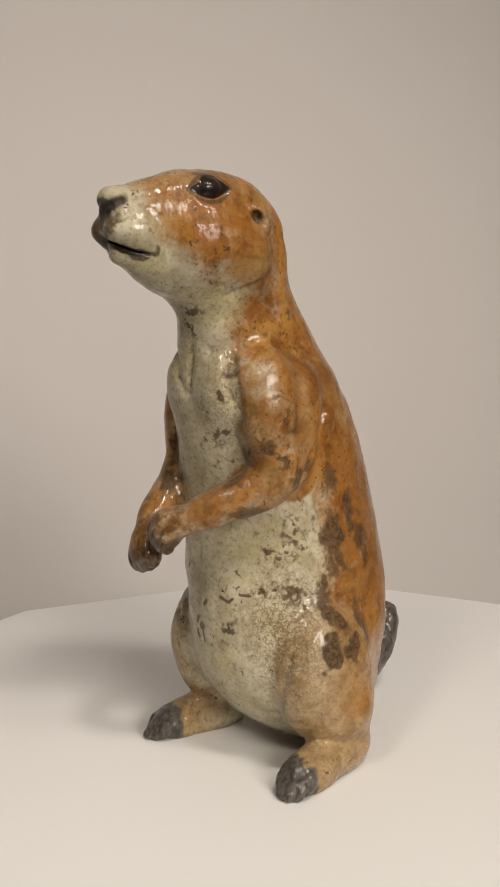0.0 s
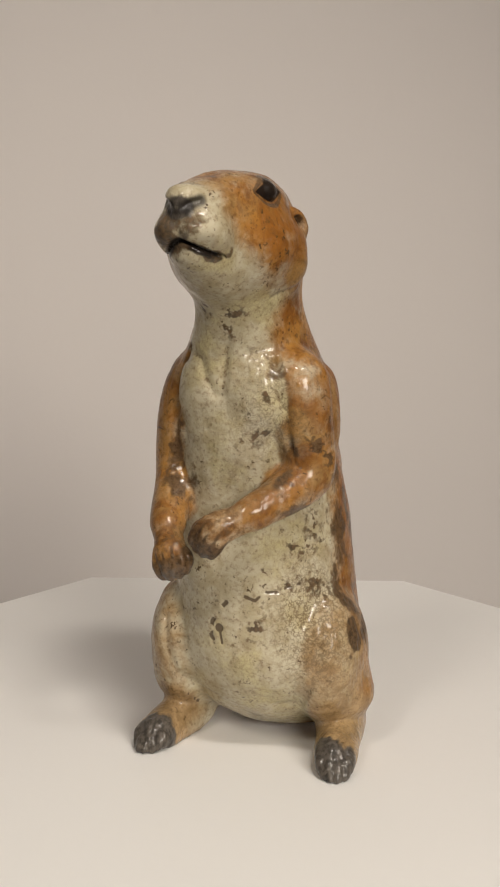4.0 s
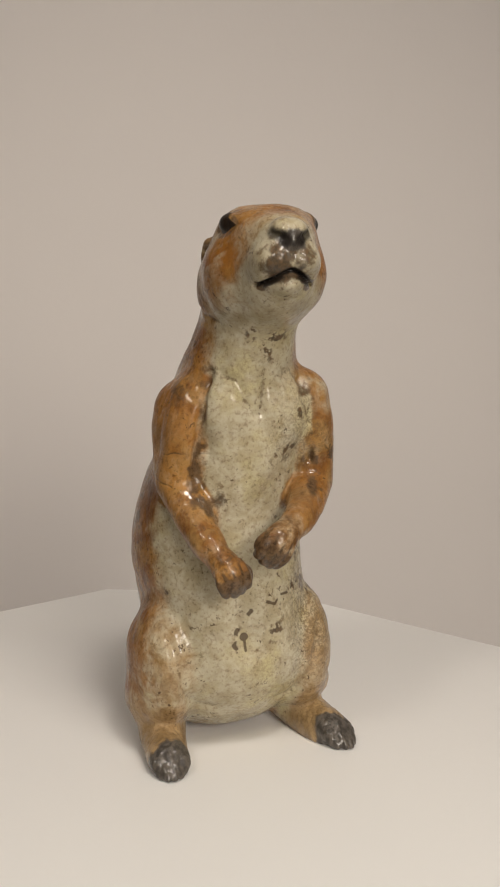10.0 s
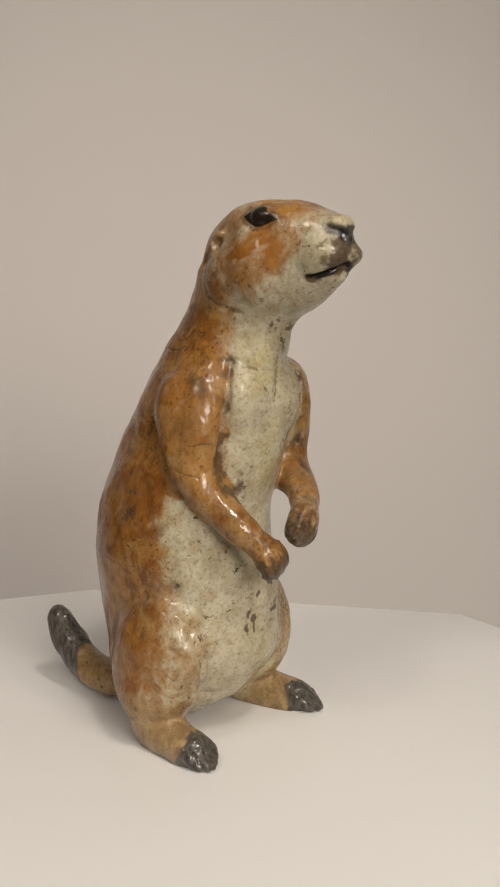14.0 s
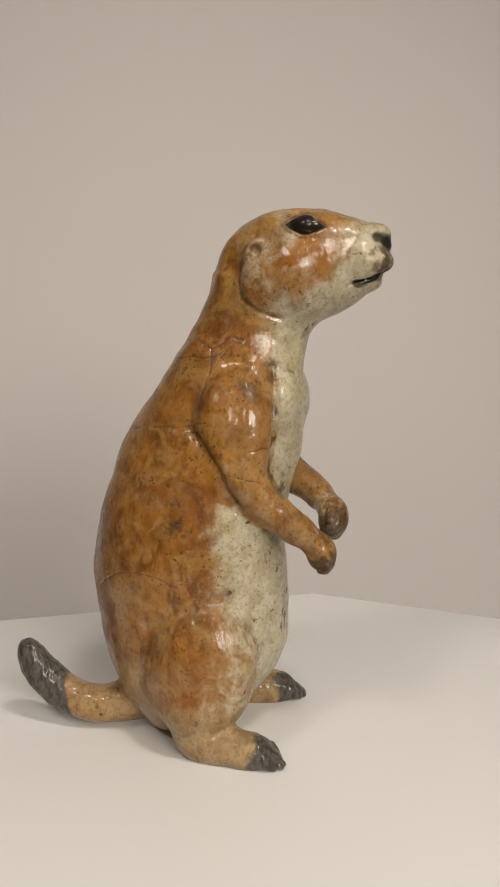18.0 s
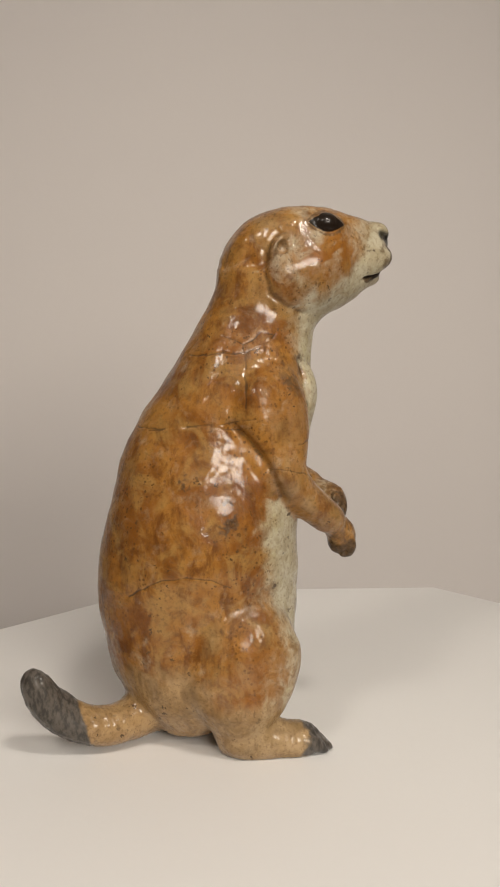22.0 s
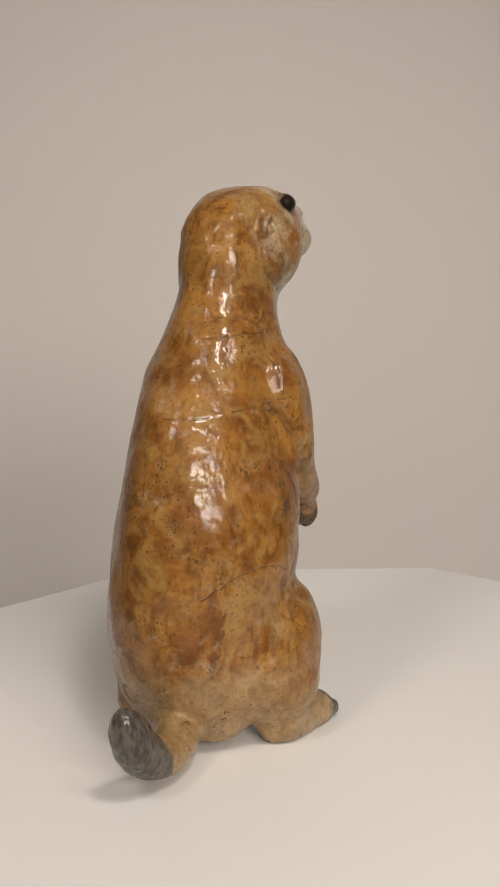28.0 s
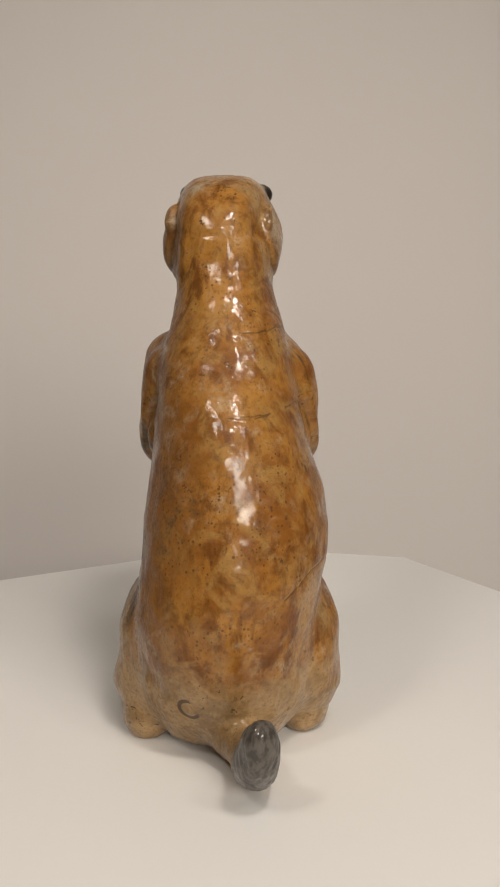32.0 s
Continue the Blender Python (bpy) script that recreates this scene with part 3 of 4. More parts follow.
def lattice(v, size, seed=0):
    """Smooth value noise from 0 to 1; size: the length of a swell, one number or three."""
    if np.isscalar(size):
        v = v @ np.array(Euler((0.7, 0.5, 0.9)).to_matrix())
    p = v / np.array(size) + 100.5
    i = np.floor(p).astype(np.int64)
    f = p - i
    f = f * f * (3 - 2 * f)
    out = np.zeros(len(v))
    for dx in (0, 1):
        for dy in (0, 1):
            for dz in (0, 1):
                h = ((i[:, 0] + dx) * 73856093) ^ ((i[:, 1] + dy) * 19349663) ^ ((i[:, 2] + dz) * 83492791) ^ (seed * 2654435 + 977)
                h = (h ^ (h >> 13)) * 1274126177 & 0x7FFFFFFF
                h = (h ^ (h >> 16)) & 0xFFFF
                w = (f[:, 0] if dx else 1 - f[:, 0]) * (f[:, 1] if dy else 1 - f[:, 1]) * (f[:, 2] if dz else 1 - f[:, 2])
                out += w * h / 65535.0
    return out


def mirror(points):
    return [(0.048 - x, y, z) for x, y, z in points]


# Drawn lines and cracks in the glaze, in the figurine's own unit.
BELLY_ARC = ((0.019, -0.053, 0.149), (0.011, -0.052, 0.140), (0.005, -0.050, 0.130), (0.003, -0.048, 0.117), (0.006, -0.048, 0.111))
KEYHOLE = ((0.012, -0.051, 0.125), (0.014, -0.050, 0.111))
WAVY = ((0.034, -0.051, 0.156), (0.044, -0.049, 0.152), (0.051, -0.046, 0.159), (0.063, -0.041, 0.159), (0.069, -0.036, 0.163), (0.076, -0.030, 0.164))
CRACKS = (((-0.004, 0.026, 0.392), (-0.017, 0.010, 0.384), (-0.017, -0.008, 0.395), (-0.018, -0.018, 0.394)),
          ((-0.017, 0.010, 0.384), (-0.028, 0.011, 0.362), (-0.038, 0.014, 0.346), (-0.050, 0.016, 0.330)),
          ((0.013, 0.102, 0.307), (-0.021, 0.073, 0.311), (-0.039, 0.043, 0.312), (-0.049, 0.020, 0.308)),
          ((0.021, 0.054, 0.374), (-0.007, 0.036, 0.375), (-0.021, 0.009, 0.377), (-0.021, -0.006, 0.383), (-0.017, -0.021, 0.394)),
          ((-0.021, 0.009, 0.377), (-0.031, 0.011, 0.360), (-0.043, 0.014, 0.340)),
          ((-0.002, 0.095, 0.306), (-0.025, 0.071, 0.312), (-0.041, 0.039, 0.313), (-0.052, 0.016, 0.319), (-0.057, 0.008, 0.319)),
          ((-0.056, -0.004, 0.272), (-0.060, -0.022, 0.273), (-0.056, -0.041, 0.267)),
          ((-0.060, -0.030, 0.295), (-0.056, -0.042, 0.297), (-0.045, -0.050, 0.296)),
          ((-0.027, 0.121, 0.157), (-0.038, 0.109, 0.168), (-0.046, 0.096, 0.175), (-0.057, 0.073, 0.179), (-0.061, 0.053, 0.177), (-0.062, 0.034, 0.168)),
          ((0.080, -0.046, 0.328), (0.093, -0.038, 0.332), (0.102, -0.028, 0.328)))
SCRAWLS = (((0.093, -0.049, 0.301), 0.007), ((0.100, -0.044, 0.290), 0.008), ((0.106, -0.037, 0.282), 0.007), ((0.107, -0.023, 0.263), 0.010),
           ((0.103, -0.007, 0.270), 0.010), ((0.097, -0.041, 0.330), 0.006), ((0.109, -0.021, 0.323), 0.006), ((0.108, -0.027, 0.305), 0.006),
           ((0.074, -0.024, 0.199), 0.007), ((0.081, -0.017, 0.191), 0.008), ((0.085, -0.008, 0.215), 0.009), ((0.089, -0.002, 0.205), 0.009),
           ((0.084, -0.011, 0.198), 0.009), ((0.077, -0.026, 0.173), 0.007), ((0.088, -0.011, 0.165), 0.010), ((0.096, 0.001, 0.157), 0.009),
           ((0.068, -0.035, 0.163), 0.007), ((0.049, -0.047, 0.141), 0.006), ((0.044, -0.049, 0.125), 0.007), ((0.026, -0.050, 0.105), 0.007),
           ((0.050, -0.045, 0.176), 0.005), ((0.038, -0.066, 0.297), 0.006), ((0.054, -0.060, 0.299), 0.007), ((0.065, -0.064, 0.331), 0.006),
           ((0.030, -0.070, 0.385), 0.007), ((0.032, -0.074, 0.400), 0.008), ((0.010, -0.074, 0.405), 0.006), ((0.068, 0.000, 0.395), 0.006),
           ((-0.060, 0.036, 0.240), 0.008), ((-0.062, 0.038, 0.225), 0.008), ((-0.050, -0.012, 0.160), 0.005), ((-0.046, 0.070, 0.264), 0.006))
FOLDS = (((-0.016, -0.050, 0.360), (-0.011, -0.056, 0.368), (0.001, -0.065, 0.362), (0.008, -0.070, 0.345), (0.016, -0.071, 0.332)),
         ((0.045, -0.064, 0.367), (0.056, -0.057, 0.370), (0.062, -0.060, 0.357), (0.067, -0.058, 0.340), (0.073, -0.055, 0.322)),
         ((0.026, -0.069, 0.372), (0.024, -0.071, 0.350), (0.022, -0.072, 0.333)))
ARMPIT = ((-0.045, 0.027, 0.312), (-0.047, 0.019, 0.304), (-0.052, 0.010, 0.293), (-0.056, -0.001, 0.278), (-0.057, -0.009, 0.262), (-0.050, -0.018, 0.243))
CREASES = (((-0.016, -0.046, 0.368), (-0.028, -0.051, 0.330), (-0.031, -0.048, 0.295), (-0.031, -0.049, 0.276)),
           ((0.065, -0.055, 0.361), (0.074, -0.054, 0.332), (0.077, -0.050, 0.300), (0.076, -0.052, 0.286)))
HAUNCH = ((-0.052, -0.022, 0.120), (-0.046, -0.034, 0.095), (-0.040, -0.033, 0.072), (-0.024, -0.025, 0.050), (-0.006, -0.030, 0.046))
CHEEK = ((0.040, -0.040, 0.487), (0.047, -0.052, 0.470), (0.048, -0.054, 0.450), (0.046, -0.049, 0.430), (0.038, -0.034, 0.419), (0.026, -0.014, 0.412))
PLUG = np.array((0.053, 0.116, 0.057))


def markings(v):
    """How much of each stain, and of the shade painted in the creases, lies at each point of the glaze."""
    x, y, z = v.T
    side = (x - HEAD[0]) * SIDE[0] + (y - HEAD[1]) * SIDE[1]
    ahead = (x - HEAD[0]) * AHEAD[0] + (y - HEAD[1]) * AHEAD[1]
    mid = smooth_curve([r[0] for r in TRUNK], [r[4] for r in TRUNK], np.clip(z, 0.012, 0.45))
    swell = lattice(v, 0.03, 1) - 0.5
    ragged = v + 0.020 * (np.stack([lattice(v, 0.016, k) for k in (41, 42, 43)], 1) - 0.5) + 0.008 * (np.stack([lattice(v, 0.005, k) for k in (44, 45, 46)], 1) - 0.5)
    # the trunk: rust behind a line that runs down the flanks, cream before it
    heights = (0, 0.06, 0.12, 0.19, 0.24, 0.30, 0.34, 0.38, 0.42)
    line_r = np.interp(z, heights, (0.04, 0.00, -0.018, 0.000, -0.008, -0.03, -0.050, -0.044, -0.040))
    line_l = np.interp(z, heights, (0.04, 0.006, 0.006, 0.017, 0.016, -0.02, -0.050, -0.050, -0.044))
    line = np.where(x < mid, line_r, line_l) + 0.014 * swell
    tan = step(y - line, -0.026, 0.020)
    upper = np.zeros(len(v))
    for arm in (RIGHT_ARM, LEFT_ARM):
        out = -1 if arm[0][0] < 0 else 1
        path = [(arm[0][0] - 0.002 * out, -0.012, 0.345), arm[1][:3], arm[2][:3]]
        for p, q, r0, r1 in ((path[0], path[1], 0.036, 0.028), (path[1], path[2], 0.028, 0.0235)):
            upper = np.maximum(upper, (1 - step(cone_distance(x, y, z, p, q, r0, r1), -0.005, 0.005)) * step(-(z + 0.6 * y), -0.350, -0.325))
    arms = np.maximum(chain(v, [a[:3] for a in (*RIGHT_ARM, *RIGHT_PAW)], 0.0245, 0.004), chain(v, [a[:3] for a in (*LEFT_ARM, *LEFT_PAW)], 0.0245, 0.004))
    for arm in (RIGHT_ARM, LEFT_ARM):
        arms = np.maximum(arms, chain(v, [(arm[1][0], -0.002, 0.305), (arm[2][0], -0.010, 0.266)], 0.0275, 0.004))
    # the upper arms: all that lies outside the creases beside the breast
    knots = (0.262, 0.280, 0.300, 0.330, 0.345, 0.362)
    beyond = np.maximum(np.interp(z, knots, (-0.028, -0.031, -0.031, -0.028, -0.024, -0.016)) - x, x - np.interp(z, knots, (0.071, 0.076, 0.077, 0.074, 0.071, 0.066)))
    upper = np.maximum(upper, step(beyond + 0.006 * swell, -0.003, 0.005) * step(z, 0.258, 0.270) * (1 - step(z, 0.362, 0.380)))
    for paw in (RIGHT_PAW, LEFT_PAW):
        arms = np.maximum(arms, chain(v, [a[:3] for a in paw], 0.0300, 0.003))
    arms = np.maximum(arms, upper)
    tan = np.maximum(tan, arms * (0.88 + 0.35 * swell))
    tan = np.clip(tan, 0, 1) * (0.86 + 0.2 * swell)
    # the head: tan above a line that climbs from the jowl to the bridge of the nose
    lift = np.interp(ahead, (-0.06, -0.035, -0.01, 0.012, 0.030, 0.045, 0.058, 0.070), (0.392, 0.405, 0.415, 0.425, 0.440, 0.461, 0.482, 0.493)) + 0.014 * swell
    skull_tan = step(z - lift, -0.028, 0.030)
    cheeks = np.maximum(blot(ragged, head(-0.045, 0.002, 0.466), (0.03, 0.034, 0.022), 0.6), blot(ragged, head(0.045, -0.012, 0.462), (0.03, 0.040, 0.022), 0.6))
    whisked = np.stack([side, ahead + 0.5 * z, z - 0.5 * ahead], 1)
    cheeks = cheeks * (0.78 + 0.42 * step(lattice(whisked, (0.02, 0.016, 0.0045), 61), 0.25, 0.65))
    top = np.maximum((0.76 + 0.50 * swell) * skull_tan * (1 - 0.65 * step(ahead, 0.036, 0.066)), 0.85 * cheeks * skull_tan)
    on_head = step(z, 0.405, 0.425) * step(ahead, -0.075, -0.05)
    tan = tan * (1 - on_head) + top * on_head
    hot = np.maximum(cheeks * 0.95, arms * 0.12)
    hot = np.maximum(hot, 1.0 * blot(v, (0.080, 0.090, 0.230), (0.042, 0.055, 0.13), 0.6))
    hot = np.maximum(hot, 0.8 * blot(v, (-0.058, -0.035, 0.318), (0.02, 0.022, 0.022), 0.6))
    # legs, feet, rump and tail are a paler flesh brown
    pale = step(-z, -0.085, -0.035) * step(np.abs(x - 0.024), 0.045, 0.065)
    pale = np.maximum(pale, step(y, 0.115, 0.14) * step(-z, -0.07, -0.05))
    pale = np.maximum(pale, 0.95 * step(-z + 0.02 * swell, -0.125, -0.055) * step(y, 0.02, 0.07))
    pale = np.maximum(pale, 0.45 * step(np.abs(x - 0.024), 0.055, 0.075) * step(-z, -0.15, -0.10) * step(-y, -0.03, 0.0))
    for hip in ((-0.047, 0.016, 0.086), (0.093, 0.018, 0.086)):
        thigh = blot(v, hip, (0.041, 0.062, 0.074), 0.22)
        thigh = thigh * step((x - 0.024) * (1 if hip[0] > 0 else -1) - 0.35 * y, 0.046, 0.074)
        pale = np.maximum(pale, (0.62 if hip[0] > 0 else 0.60 - 0.20 * step(-x, 0.060, 0.078)) * thigh)
        tan = np.maximum(tan, (0.42 if hip[0] > 0 else 0.46 + 0.30 * step(-x, 0.060, 0.078)) * thigh)
    hot = np.maximum(hot, 0.7 * blot(v, (-0.085, 0.000, 0.080), (0.03, 0.030, 0.034), 0.6))
    pale = np.maximum(pale, (0.40 + 0.5 * swell) * arms * step(-y, -0.010, 0.008))
    pale = np.maximum(pale, (0.38 + 0.5 * swell) * skull_tan * (1 - cheeks) * on_head)
    # claws, paws and the tail's end are slate grey
    grey = np.zeros(len(v))
    dirt_shade = np.zeros(len(v))
    for toes in (RIGHT_TOES, LEFT_TOES):
        grey = np.maximum(grey, step(-y + 0.012 * (lattice(v, (0.004, 0.02, 0.01), 21) - 0.5), -toes[1] - 0.015, -toes[1] + 0.007) * (np.abs(x - toes[0]) < 0.035) * step(-z, -0.045, -0.03))
    for paw in (RIGHT_PAW, LEFT_PAW):
        a, b = np.array(paw[1][:3]), np.array(paw[2][:3])
        down = (v - a) @ (b - a) / ((b - a) @ (b - a))
        on = near(v, paw[1][:3], paw[2][:3], 0.026, 0.006)
        grey = np.maximum(grey, 0.40 * on * step(down, 0.75, 1.35))
        across = np.cross(b - a, (0, 1, 0))
        w = (v - a) @ across / np.linalg.norm(across) / 0.0074
        split = 1 - step(np.abs(w - np.round(w)), 0.05, 0.22)
        # paws browned, darker at the tips and in the gaps between fingers
        dirt_shade = np.maximum(dirt_shade, on * (0.46 + 0.50 * step(down, 0.1, 0.95) + 0.30 * split * step(down, -0.4, 0.2)))
    grey = np.maximum(grey, step(y + 0.3 * (0.05 - z), 0.160, 0.174) * step(-z, -0.14, -0.12))
    # muzzle: a grey nose and upper lip, darker on the right pad, brown smudges at the corners of the mouth
    grey = np.maximum(grey, 0.80 * blot(v, head(0, 0.0785, 0.4805), (0.0170, 0.0105, 0.0095), 0.5))
    grey = np.maximum(grey, 0.40 * blot(v, head(-0.008, 0.076, 0.4640), (0.0155, 0.0160, 0.0145), 0.6))
    grey = np.maximum(grey, 0.42 * blot(v, head(0.005, 0.079, 0.4630), (0.0110, 0.012, 0.0120), 0.6))
    dirt_shade = np.maximum(dirt_shade, 0.66 * blot(ragged, head(0.010, 0.073, 0.463), (0.015, 0.017, 0.012), 0.6))
    dirt_shade = np.maximum(dirt_shade, 0.92 * blot(ragged, head(-0.010, 0.073, 0.463), (0.019, 0.019, 0.017), 0.6))
    dirt_shade = np.maximum(dirt_shade, 0.80 * step(ahead, 0.047, 0.056) * (1 - step(np.abs(z - lip_line(side) + 0.0015), 0.0025, 0.0070)) * (1 - step(np.abs(side), 0.024, 0.030)))
    dirt_shade = np.maximum(dirt_shade, 0.95 * blot(v, head(0.0195, 0.0555, 0.4445), (0.009, 0.010, 0.0055), 0.4))
    dirt_shade = np.maximum(dirt_shade, 0.85 * blot(v, head(-0.0205, 0.0545, 0.4445), (0.007, 0.008, 0.0050), 0.4))
    dirt_shade = np.maximum(dirt_shade, 0.75 * chain(v, [head(0.0245, 0.0455, 0.459), head(0.0260, 0.0435, 0.452), head(0.0255, 0.0445, 0.447)], 0.0040, 0.002))
    for c, r in ((head(0, 0.062, 0.4475), 0.006), (head(0.004, 0.058, 0.4425), 0.005), (head(-0.004, 0.066, 0.447), 0.005), (head(0.027, 0.041, 0.4735), 0.0035), (head(-0.027, 0.041, 0.4735), 0.0035)):
        dirt_shade = np.maximum(dirt_shade, 0.55 * blot(v, c, (r, r, r), 0.6))
    # eyes, mouth, nostrils
    black = np.zeros(len(v))
    for s in (-1, 1):
        along = (ahead - EYE[s]) / 0.0182
        z0 = z - 0.4953 + 0.0012 * along
        tall = np.where(z0 > 0, 0.0084, 0.0076) * (1 - along ** 2)
        lens = np.abs(z0) / np.maximum(tall, 1e-4)
        out = step(side * s, 0.022, 0.026)
        black = np.maximum(black, 0.97 * (1 - step(lens, 0.88, 1.06)) * (np.abs(along) < 1) * out)
        ball = np.sqrt(((side * s - BALL[0]) / BALL[2][0]) ** 2 + ((ahead - EYE[s]) / BALL[2][1]) ** 2 + ((z - BALL[1]) / BALL[2][2]) ** 2)
        black = np.maximum(black, 0.97 * (1 - step(ball, 1.04, 1.12)) * out)
        lid = np.abs(np.abs(z0) - np.maximum(0.0110 * (1 - (along * 0.93) ** 2), 0))
        dirt_shade = np.maximum(dirt_shade, (0.58 if s < 0 else 0.74) * (1 - step(lid, 0.0010, 0.0030)) * (np.abs(along) < 1.12) * out)
        dirt_shade = np.maximum(dirt_shade, (0.32 if s < 0 else 0.42) * (1 - step(np.hypot((ahead - EYE[s]) / 0.021, (z - 0.4955) / 0.013), 0.75, 1.25)) * out)
        black = np.maximum(black, 0.85 * chain(v, [head(0.0055 * s, 0.0765, 0.4800), head(0.0105 * s, 0.0730, 0.4835), head(0.0140 * s, 0.067, 0.4858)], 0.0046, 0.0022))
        dirt_shade = np.maximum(dirt_shade, (0.9 if s > 0 else 0.42) * blot(v, head(0.0445 * s, -0.037, 0.473), (0.009, 0.0055, 0.0065), 0.5))
        # the groove behind the cheek, darkened along its length
        dirt_shade = np.maximum(dirt_shade, 0.46 * cheek_line(v, s, 0.0028))
        dirt_shade = np.maximum(dirt_shade, 0.52 * blot(v, head(0.0460 * s, -0.044, 0.470), (0.010, 0.010, 0.016), 0.6))
    black = np.maximum(black, 0.92 * (1 - step(np.abs(z - lip_line(side)), 0.0012, 0.0030)) * step(ahead, 0.047, 0.053) * (1 - step(np.abs(side), 0.0220, 0.0255)))
    black = np.maximum(black, 0.88 * (1 - step(np.abs(z - lip_line(side) + 0.0020), 0.0020, 0.0042)) * step(np.abs(side), 0.003, 0.008) * step(ahead, 0.052, 0.059) * (1 - step(np.abs(side), 0.0180, 0.0225)))
    black = np.maximum(black, 0.7 * near(v, head(0, 0.080, 0.477), head(0, 0.0795, 0.458), 0.0022, 0.0012))
    # sooty stains
    for c, r, w in (((0.093, 0.027, 0.250), (0.02, 0.008, 0.022), 0.50), ((0.096, 0.026, 0.208), (0.02, 0.011, 0.026), 0.60),
                    ((0.094, 0.050, 0.225), (0.02, 0.009, 0.026), 0.58), ((0.097, 0.062, 0.192), (0.02, 0.009, 0.020), 0.50),
                    ((0.103, 0.016, 0.160), (0.02, 0.010, 0.020), 0.64), ((0.112, 0.014, 0.138), (0.02, 0.010, 0.016), 0.66),
                    ((0.123, 0.001, 0.110), (0.02, 0.013, 0.016), 0.95), ((0.121, 0.028, 0.119), (0.02, 0.011, 0.013), 0.80),
                    ((0.105, 0.050, 0.132), (0.02, 0.010, 0.022), 0.48), ((0.100, 0.028, 0.182), (0.02, 0.014, 0.014), 0.50),
                    ((0.103, -0.007, 0.270), (0.014, 0.010, 0.018), 0.52), ((0.107, -0.024, 0.262), (0.014, 0.012, 0.010), 0.55),
                    ((0.070, -0.052, 0.350), (0.012, 0.012, 0.016), 0.45), ((0.070, -0.062, 0.262), (0.010, 0.014, 0.016), 0.6),
                    ((0.077, -0.048, 0.290), (0.006, 0.008, 0.030), 0.45), ((-0.030, -0.047, 0.285), (0.007, 0.008, 0.034), 0.50),
                    ((-0.020, -0.056, 0.252), (0.012, 0.016, 0.016), 0.62), ((-0.022, -0.046, 0.360), (0.014, 0.016, 0.014), 0.50),
                    ((-0.040, -0.030, 0.345), (0.014, 0.010, 0.022), 0.40), ((0.060, 0.090, 0.230), (0.05, 0.05, 0.05), 0.2),
                    ((0.080, -0.060, 0.236), (0.02, 0.03, 0.008), 0.50), ((-0.060, 0.030, 0.120), (0.02, 0.014, 0.010), 0.3)):
        dirt_shade = np.maximum(dirt_shade, (w + 0.22) * blot(ragged, c, r, 0.6))
    # folds, arm creases, armpits and haunches: their shade painted in with the dirt
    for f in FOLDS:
        dirt_shade = np.maximum(dirt_shade, 0.50 * drawn(v, (0, 2), f, 0.0026) * (y < 0))
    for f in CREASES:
        dirt_shade = np.maximum(dirt_shade, (0.62 + 0.30 * step(-z, -0.315, -0.285)) * groove(0.5 * (v + ragged), f, 0.0050))
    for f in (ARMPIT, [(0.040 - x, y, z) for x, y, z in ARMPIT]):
        dirt_shade = np.maximum(dirt_shade, 0.50 * drawn(v, (1, 2), f, 0.0034) * (np.sign(f[0][0]) * (x - mid) > 0) * (np.abs(x - mid) > 0.045))
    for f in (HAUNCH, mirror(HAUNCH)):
        dirt_shade = np.maximum(dirt_shade, 0.40 * drawn(v, (0, 2), f, 0.0028) * (y < 0.0))
    lines = np.zeros(len(v))
    shaken = np.stack([lattice(v, 0.008, k) for k in (31, 32, 33)], 1) - 0.5
    for c in CRACKS:
        flank = x > mid if c[0][0] > 0.06 else x < mid + 0.004
        lines = np.maximum(lines, 0.60 * drawn(v + 0.003 * shaken, (1, 2), c, 0.0010) * flank * (0.35 + 0.65 * step(lattice(v, 0.010, 34), 0.2, 0.45)))
    broken = step(lattice(v, 0.005, 5), 0.30, 0.45)
    lines = np.maximum(lines, drawn(v, (0, 2), BELLY_ARC, 0.0024) * broken * (y < 0))
    lines = np.maximum(lines, drawn(v, (0, 2), KEYHOLE, 0.0013) * (y < 0))
    lines = np.maximum(lines, near(v, KEYHOLE[0], KEYHOLE[0], 0.0040, 0.0012))
    lines = np.maximum(lines, 0.9 * drawn(v, (0, 2), WAVY, 0.0016) * (y < 0) * step(lattice(v, 0.006, 9), 0.2, 0.5))
    veins = step(0.65 * lattice(v, 0.0042, 7) + 0.35 * lattice(v, 0.0019, 8), 0.38, 0.62)
    for c, r in SCRAWLS:
        dirt_shade = np.maximum(dirt_shade, 0.80 * blot(0.5 * (v + ragged), c, (r * 1.4, r * 1.4, r * 1.4), 0.7) * (0.25 + 0.75 * veins))
    ring = np.abs(np.linalg.norm(v - PLUG, axis=1) - 0.0095)
    lines = np.maximum(lines, 1.2 * (1 - step(ring, 0.0012, 0.0024)) * (y > 0.09) * step(x - 0.5 * (z - PLUG[2]), PLUG[0] - 0.008, PLUG[0] - 0.003))
    craze = np.maximum(blot(v, (0.088, -0.020, 0.130), (0.036, 0.035, 0.055), 0.5), 0.55 * blot(v, (0.060, -0.060, 0.315), (0.03, 0.02, 0.04), 0.6))
    return {"tan": tan, "grey": grey, "black": black, "dirt_shade": dirt_shade, "pale": pale, "hot": hot, "line": lines, "craze": craze}


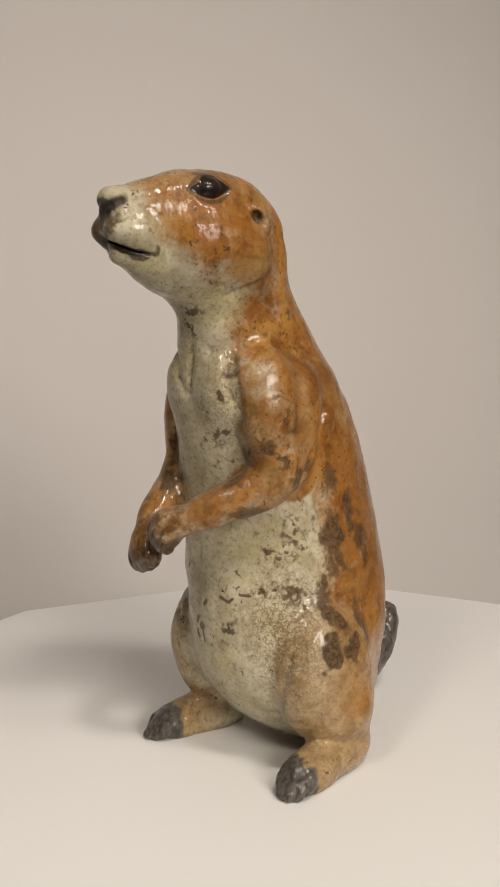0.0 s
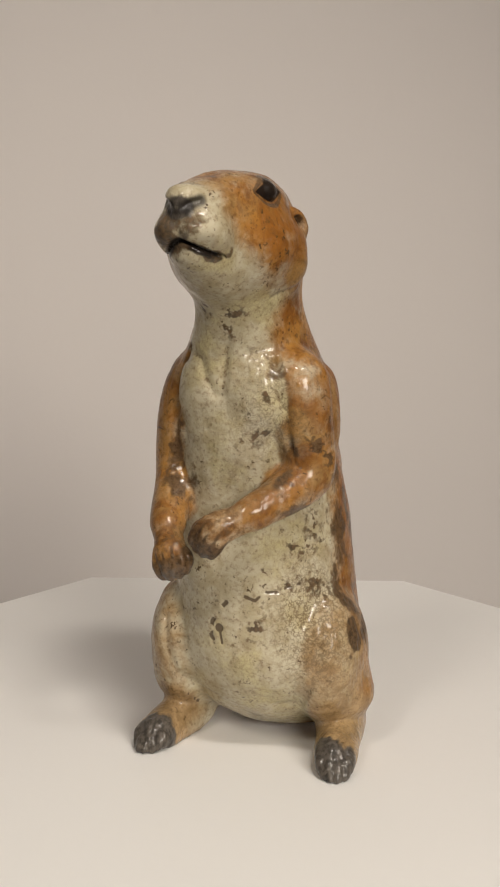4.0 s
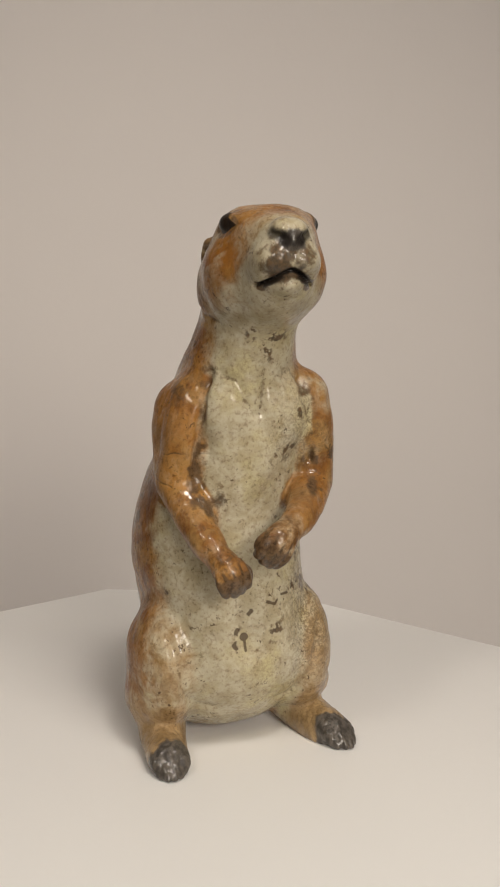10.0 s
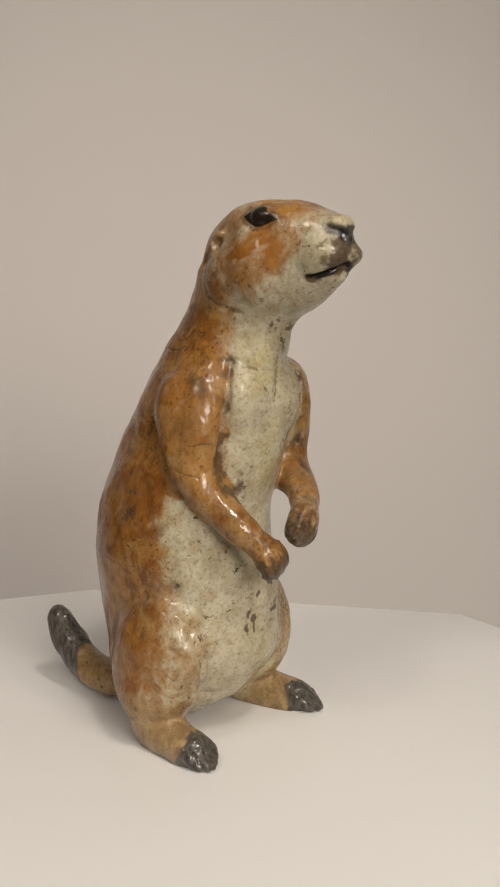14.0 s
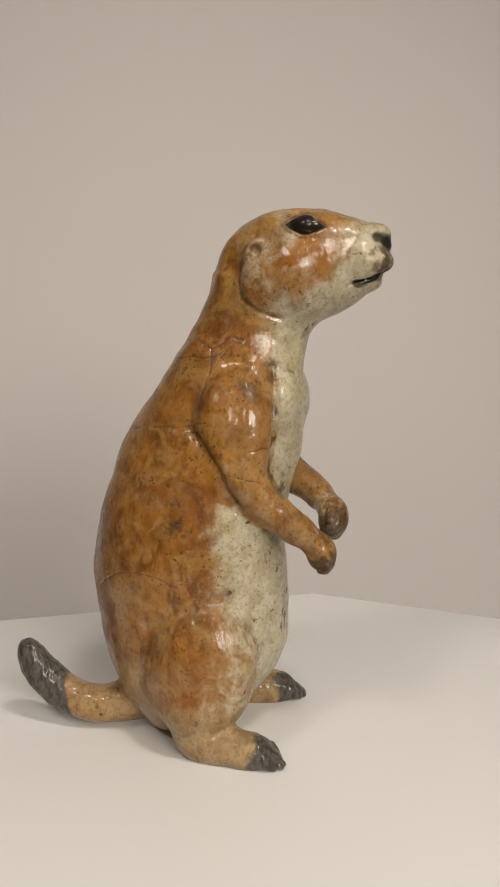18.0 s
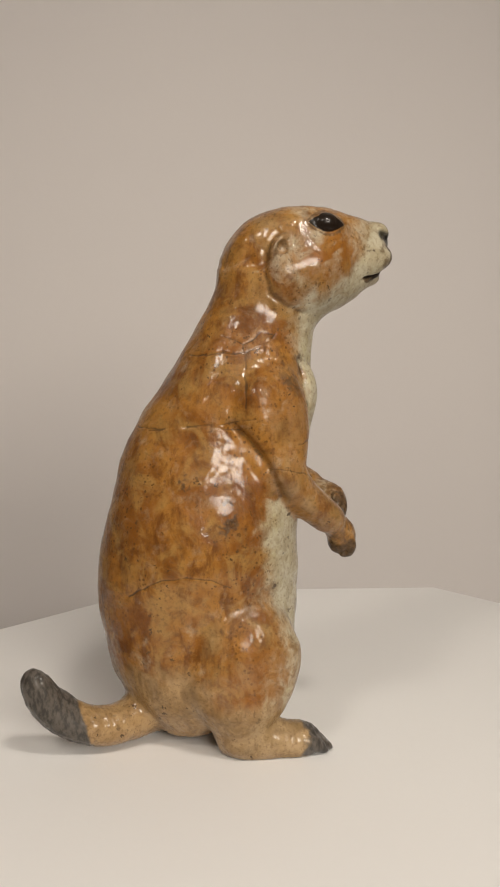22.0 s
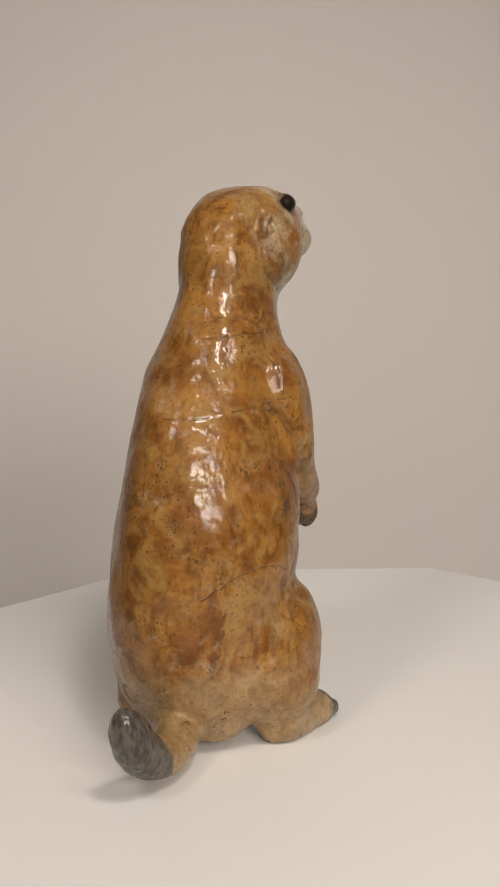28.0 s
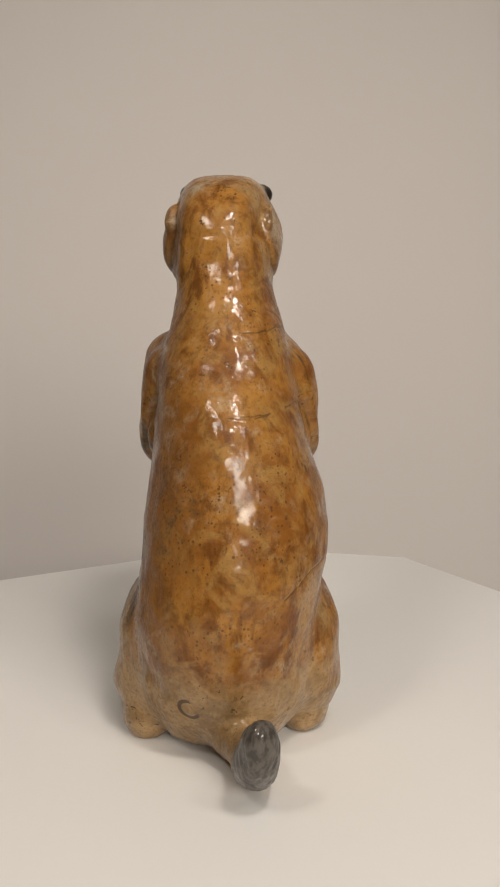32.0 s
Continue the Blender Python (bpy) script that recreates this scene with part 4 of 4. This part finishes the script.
def relief(v, marks):
    """The modelled clay: soft swells, brushed strokes, folds and cracks, as heights along the surface."""
    calm = 1 - np.clip(marks["black"], 0, 1)
    h = 0.0028 * (lattice(v, 0.030, 11) - 0.5) + 0.0012 * (lattice(v, 0.014, 12) - 0.5) + 0.0003 * (lattice(v, 0.0060, 13) - 0.5) + 0.00010 * (lattice(v, 0.0028, 15) - 0.5)
    strokes = lattice(v, (0.0030, 0.0030, 0.012), 14) - 0.5
    h += (0.00025 + 0.0010 * np.clip(marks["grey"] + marks["pale"] * 0.5, 0, 1)) * strokes
    for f in FOLDS:
        h -= 0.0019 * drawn(v, (0, 2), f, 0.0042) * (v[:, 1] < 0)
    for f in CREASES:
        h -= 0.0052 * groove(v, f, 0.0040)
    for f in (ARMPIT, [(0.040 - x, y, z) for x, y, z in ARMPIT]):
        h -= 0.0050 * drawn(v, (1, 2), f, 0.0050) * step(np.sign(f[0][0]) * (v[:, 0] - 0.02), 0.040, 0.055)
    for f in (HAUNCH, mirror(HAUNCH)):
        h -= 0.0026 * drawn(v, (0, 2), f, 0.0045) * (v[:, 1] < 0)
    for s in (-1, 1):
        h -= 0.0016 * cheek_line(v, s, 0.0026)
    h -= 0.0007 * np.clip(marks["line"], 0, 1)
    return h * calm


def refine(verts, quads):
    """Splits every quad into four."""
    n = len(verts)
    sides = np.stack([quads, np.roll(quads, -1, 1)], 2).reshape(-1, 2)
    key = np.sort(sides, 1)
    code, back = np.unique(key[:, 0].astype(np.int64) * n + key[:, 1], return_inverse=True)
    middle = (verts[code // n] + verts[code % n]) / 2
    centre = verts[quads].mean(1)
    e = (n + back).reshape(-1, 4)
    c = n + len(code) + np.arange(len(quads))
    parts = [np.stack([quads[:, k], e[:, k], c, e[:, k - 1]], 1) for k in range(4)]
    return np.concatenate([verts, middle, centre]), np.concatenate(parts)


def build_figurine():
    build_shape()
    verts, quads = refine(*skin_of(field))
    base = np.array((0.020, 0.045, 0.0))
    marks = markings(verts)
    me = bpy.data.meshes.new("prairie_dog_figurine")
    me.vertices.add(len(verts))
    me.vertices.foreach_set("co", verts.astype(np.float32).ravel())
    me.loops.add(quads.size)
    me.loops.foreach_set("vertex_index", quads.astype(np.int32).ravel())
    me.polygons.add(len(quads))
    me.polygons.foreach_set("loop_start", np.arange(0, quads.size, 4, dtype=np.int32))
    me.polygons.foreach_set("use_smooth", np.ones(len(quads), bool))
    me.update(calc_edges=True)
    normals = np.empty(len(verts) * 3, np.float32)
    me.vertex_normals.foreach_get("vector", normals)
    lifted = verts + normals.reshape(-1, 3) * relief(verts, marks)[:, None]
    lifted[:, 2] = np.maximum(lifted[:, 2], 0.0)
    me.vertices.foreach_set("co", ((lifted - base) * UNIT).astype(np.float32).ravel())
    me.update()
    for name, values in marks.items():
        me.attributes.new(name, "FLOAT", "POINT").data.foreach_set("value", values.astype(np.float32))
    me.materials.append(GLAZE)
    ob = tagged(new("prairie_dog_figurine", me), "glossy glazed ceramic prairie dog standing upright on a white board", "figurine")
    return ob, (base + np.array((0.0387, 0.0138, 0.0))) * UNIT


figurine, STAND = build_figurine()


def motions():
    rows = [(t * 0.5, TURN_START + TURN_RATE * t * 0.5) for t in range(65)]
    walk(turntable, [(t, pose(0, 0, 0, 0, 0, a)) for t, a in rows])
    walk(figurine, [(t, pose(0, 0, 0, 0, 0, a) @ pose(STAND[0], STAND[1], BOARD)) for t, a in rows])


motions()
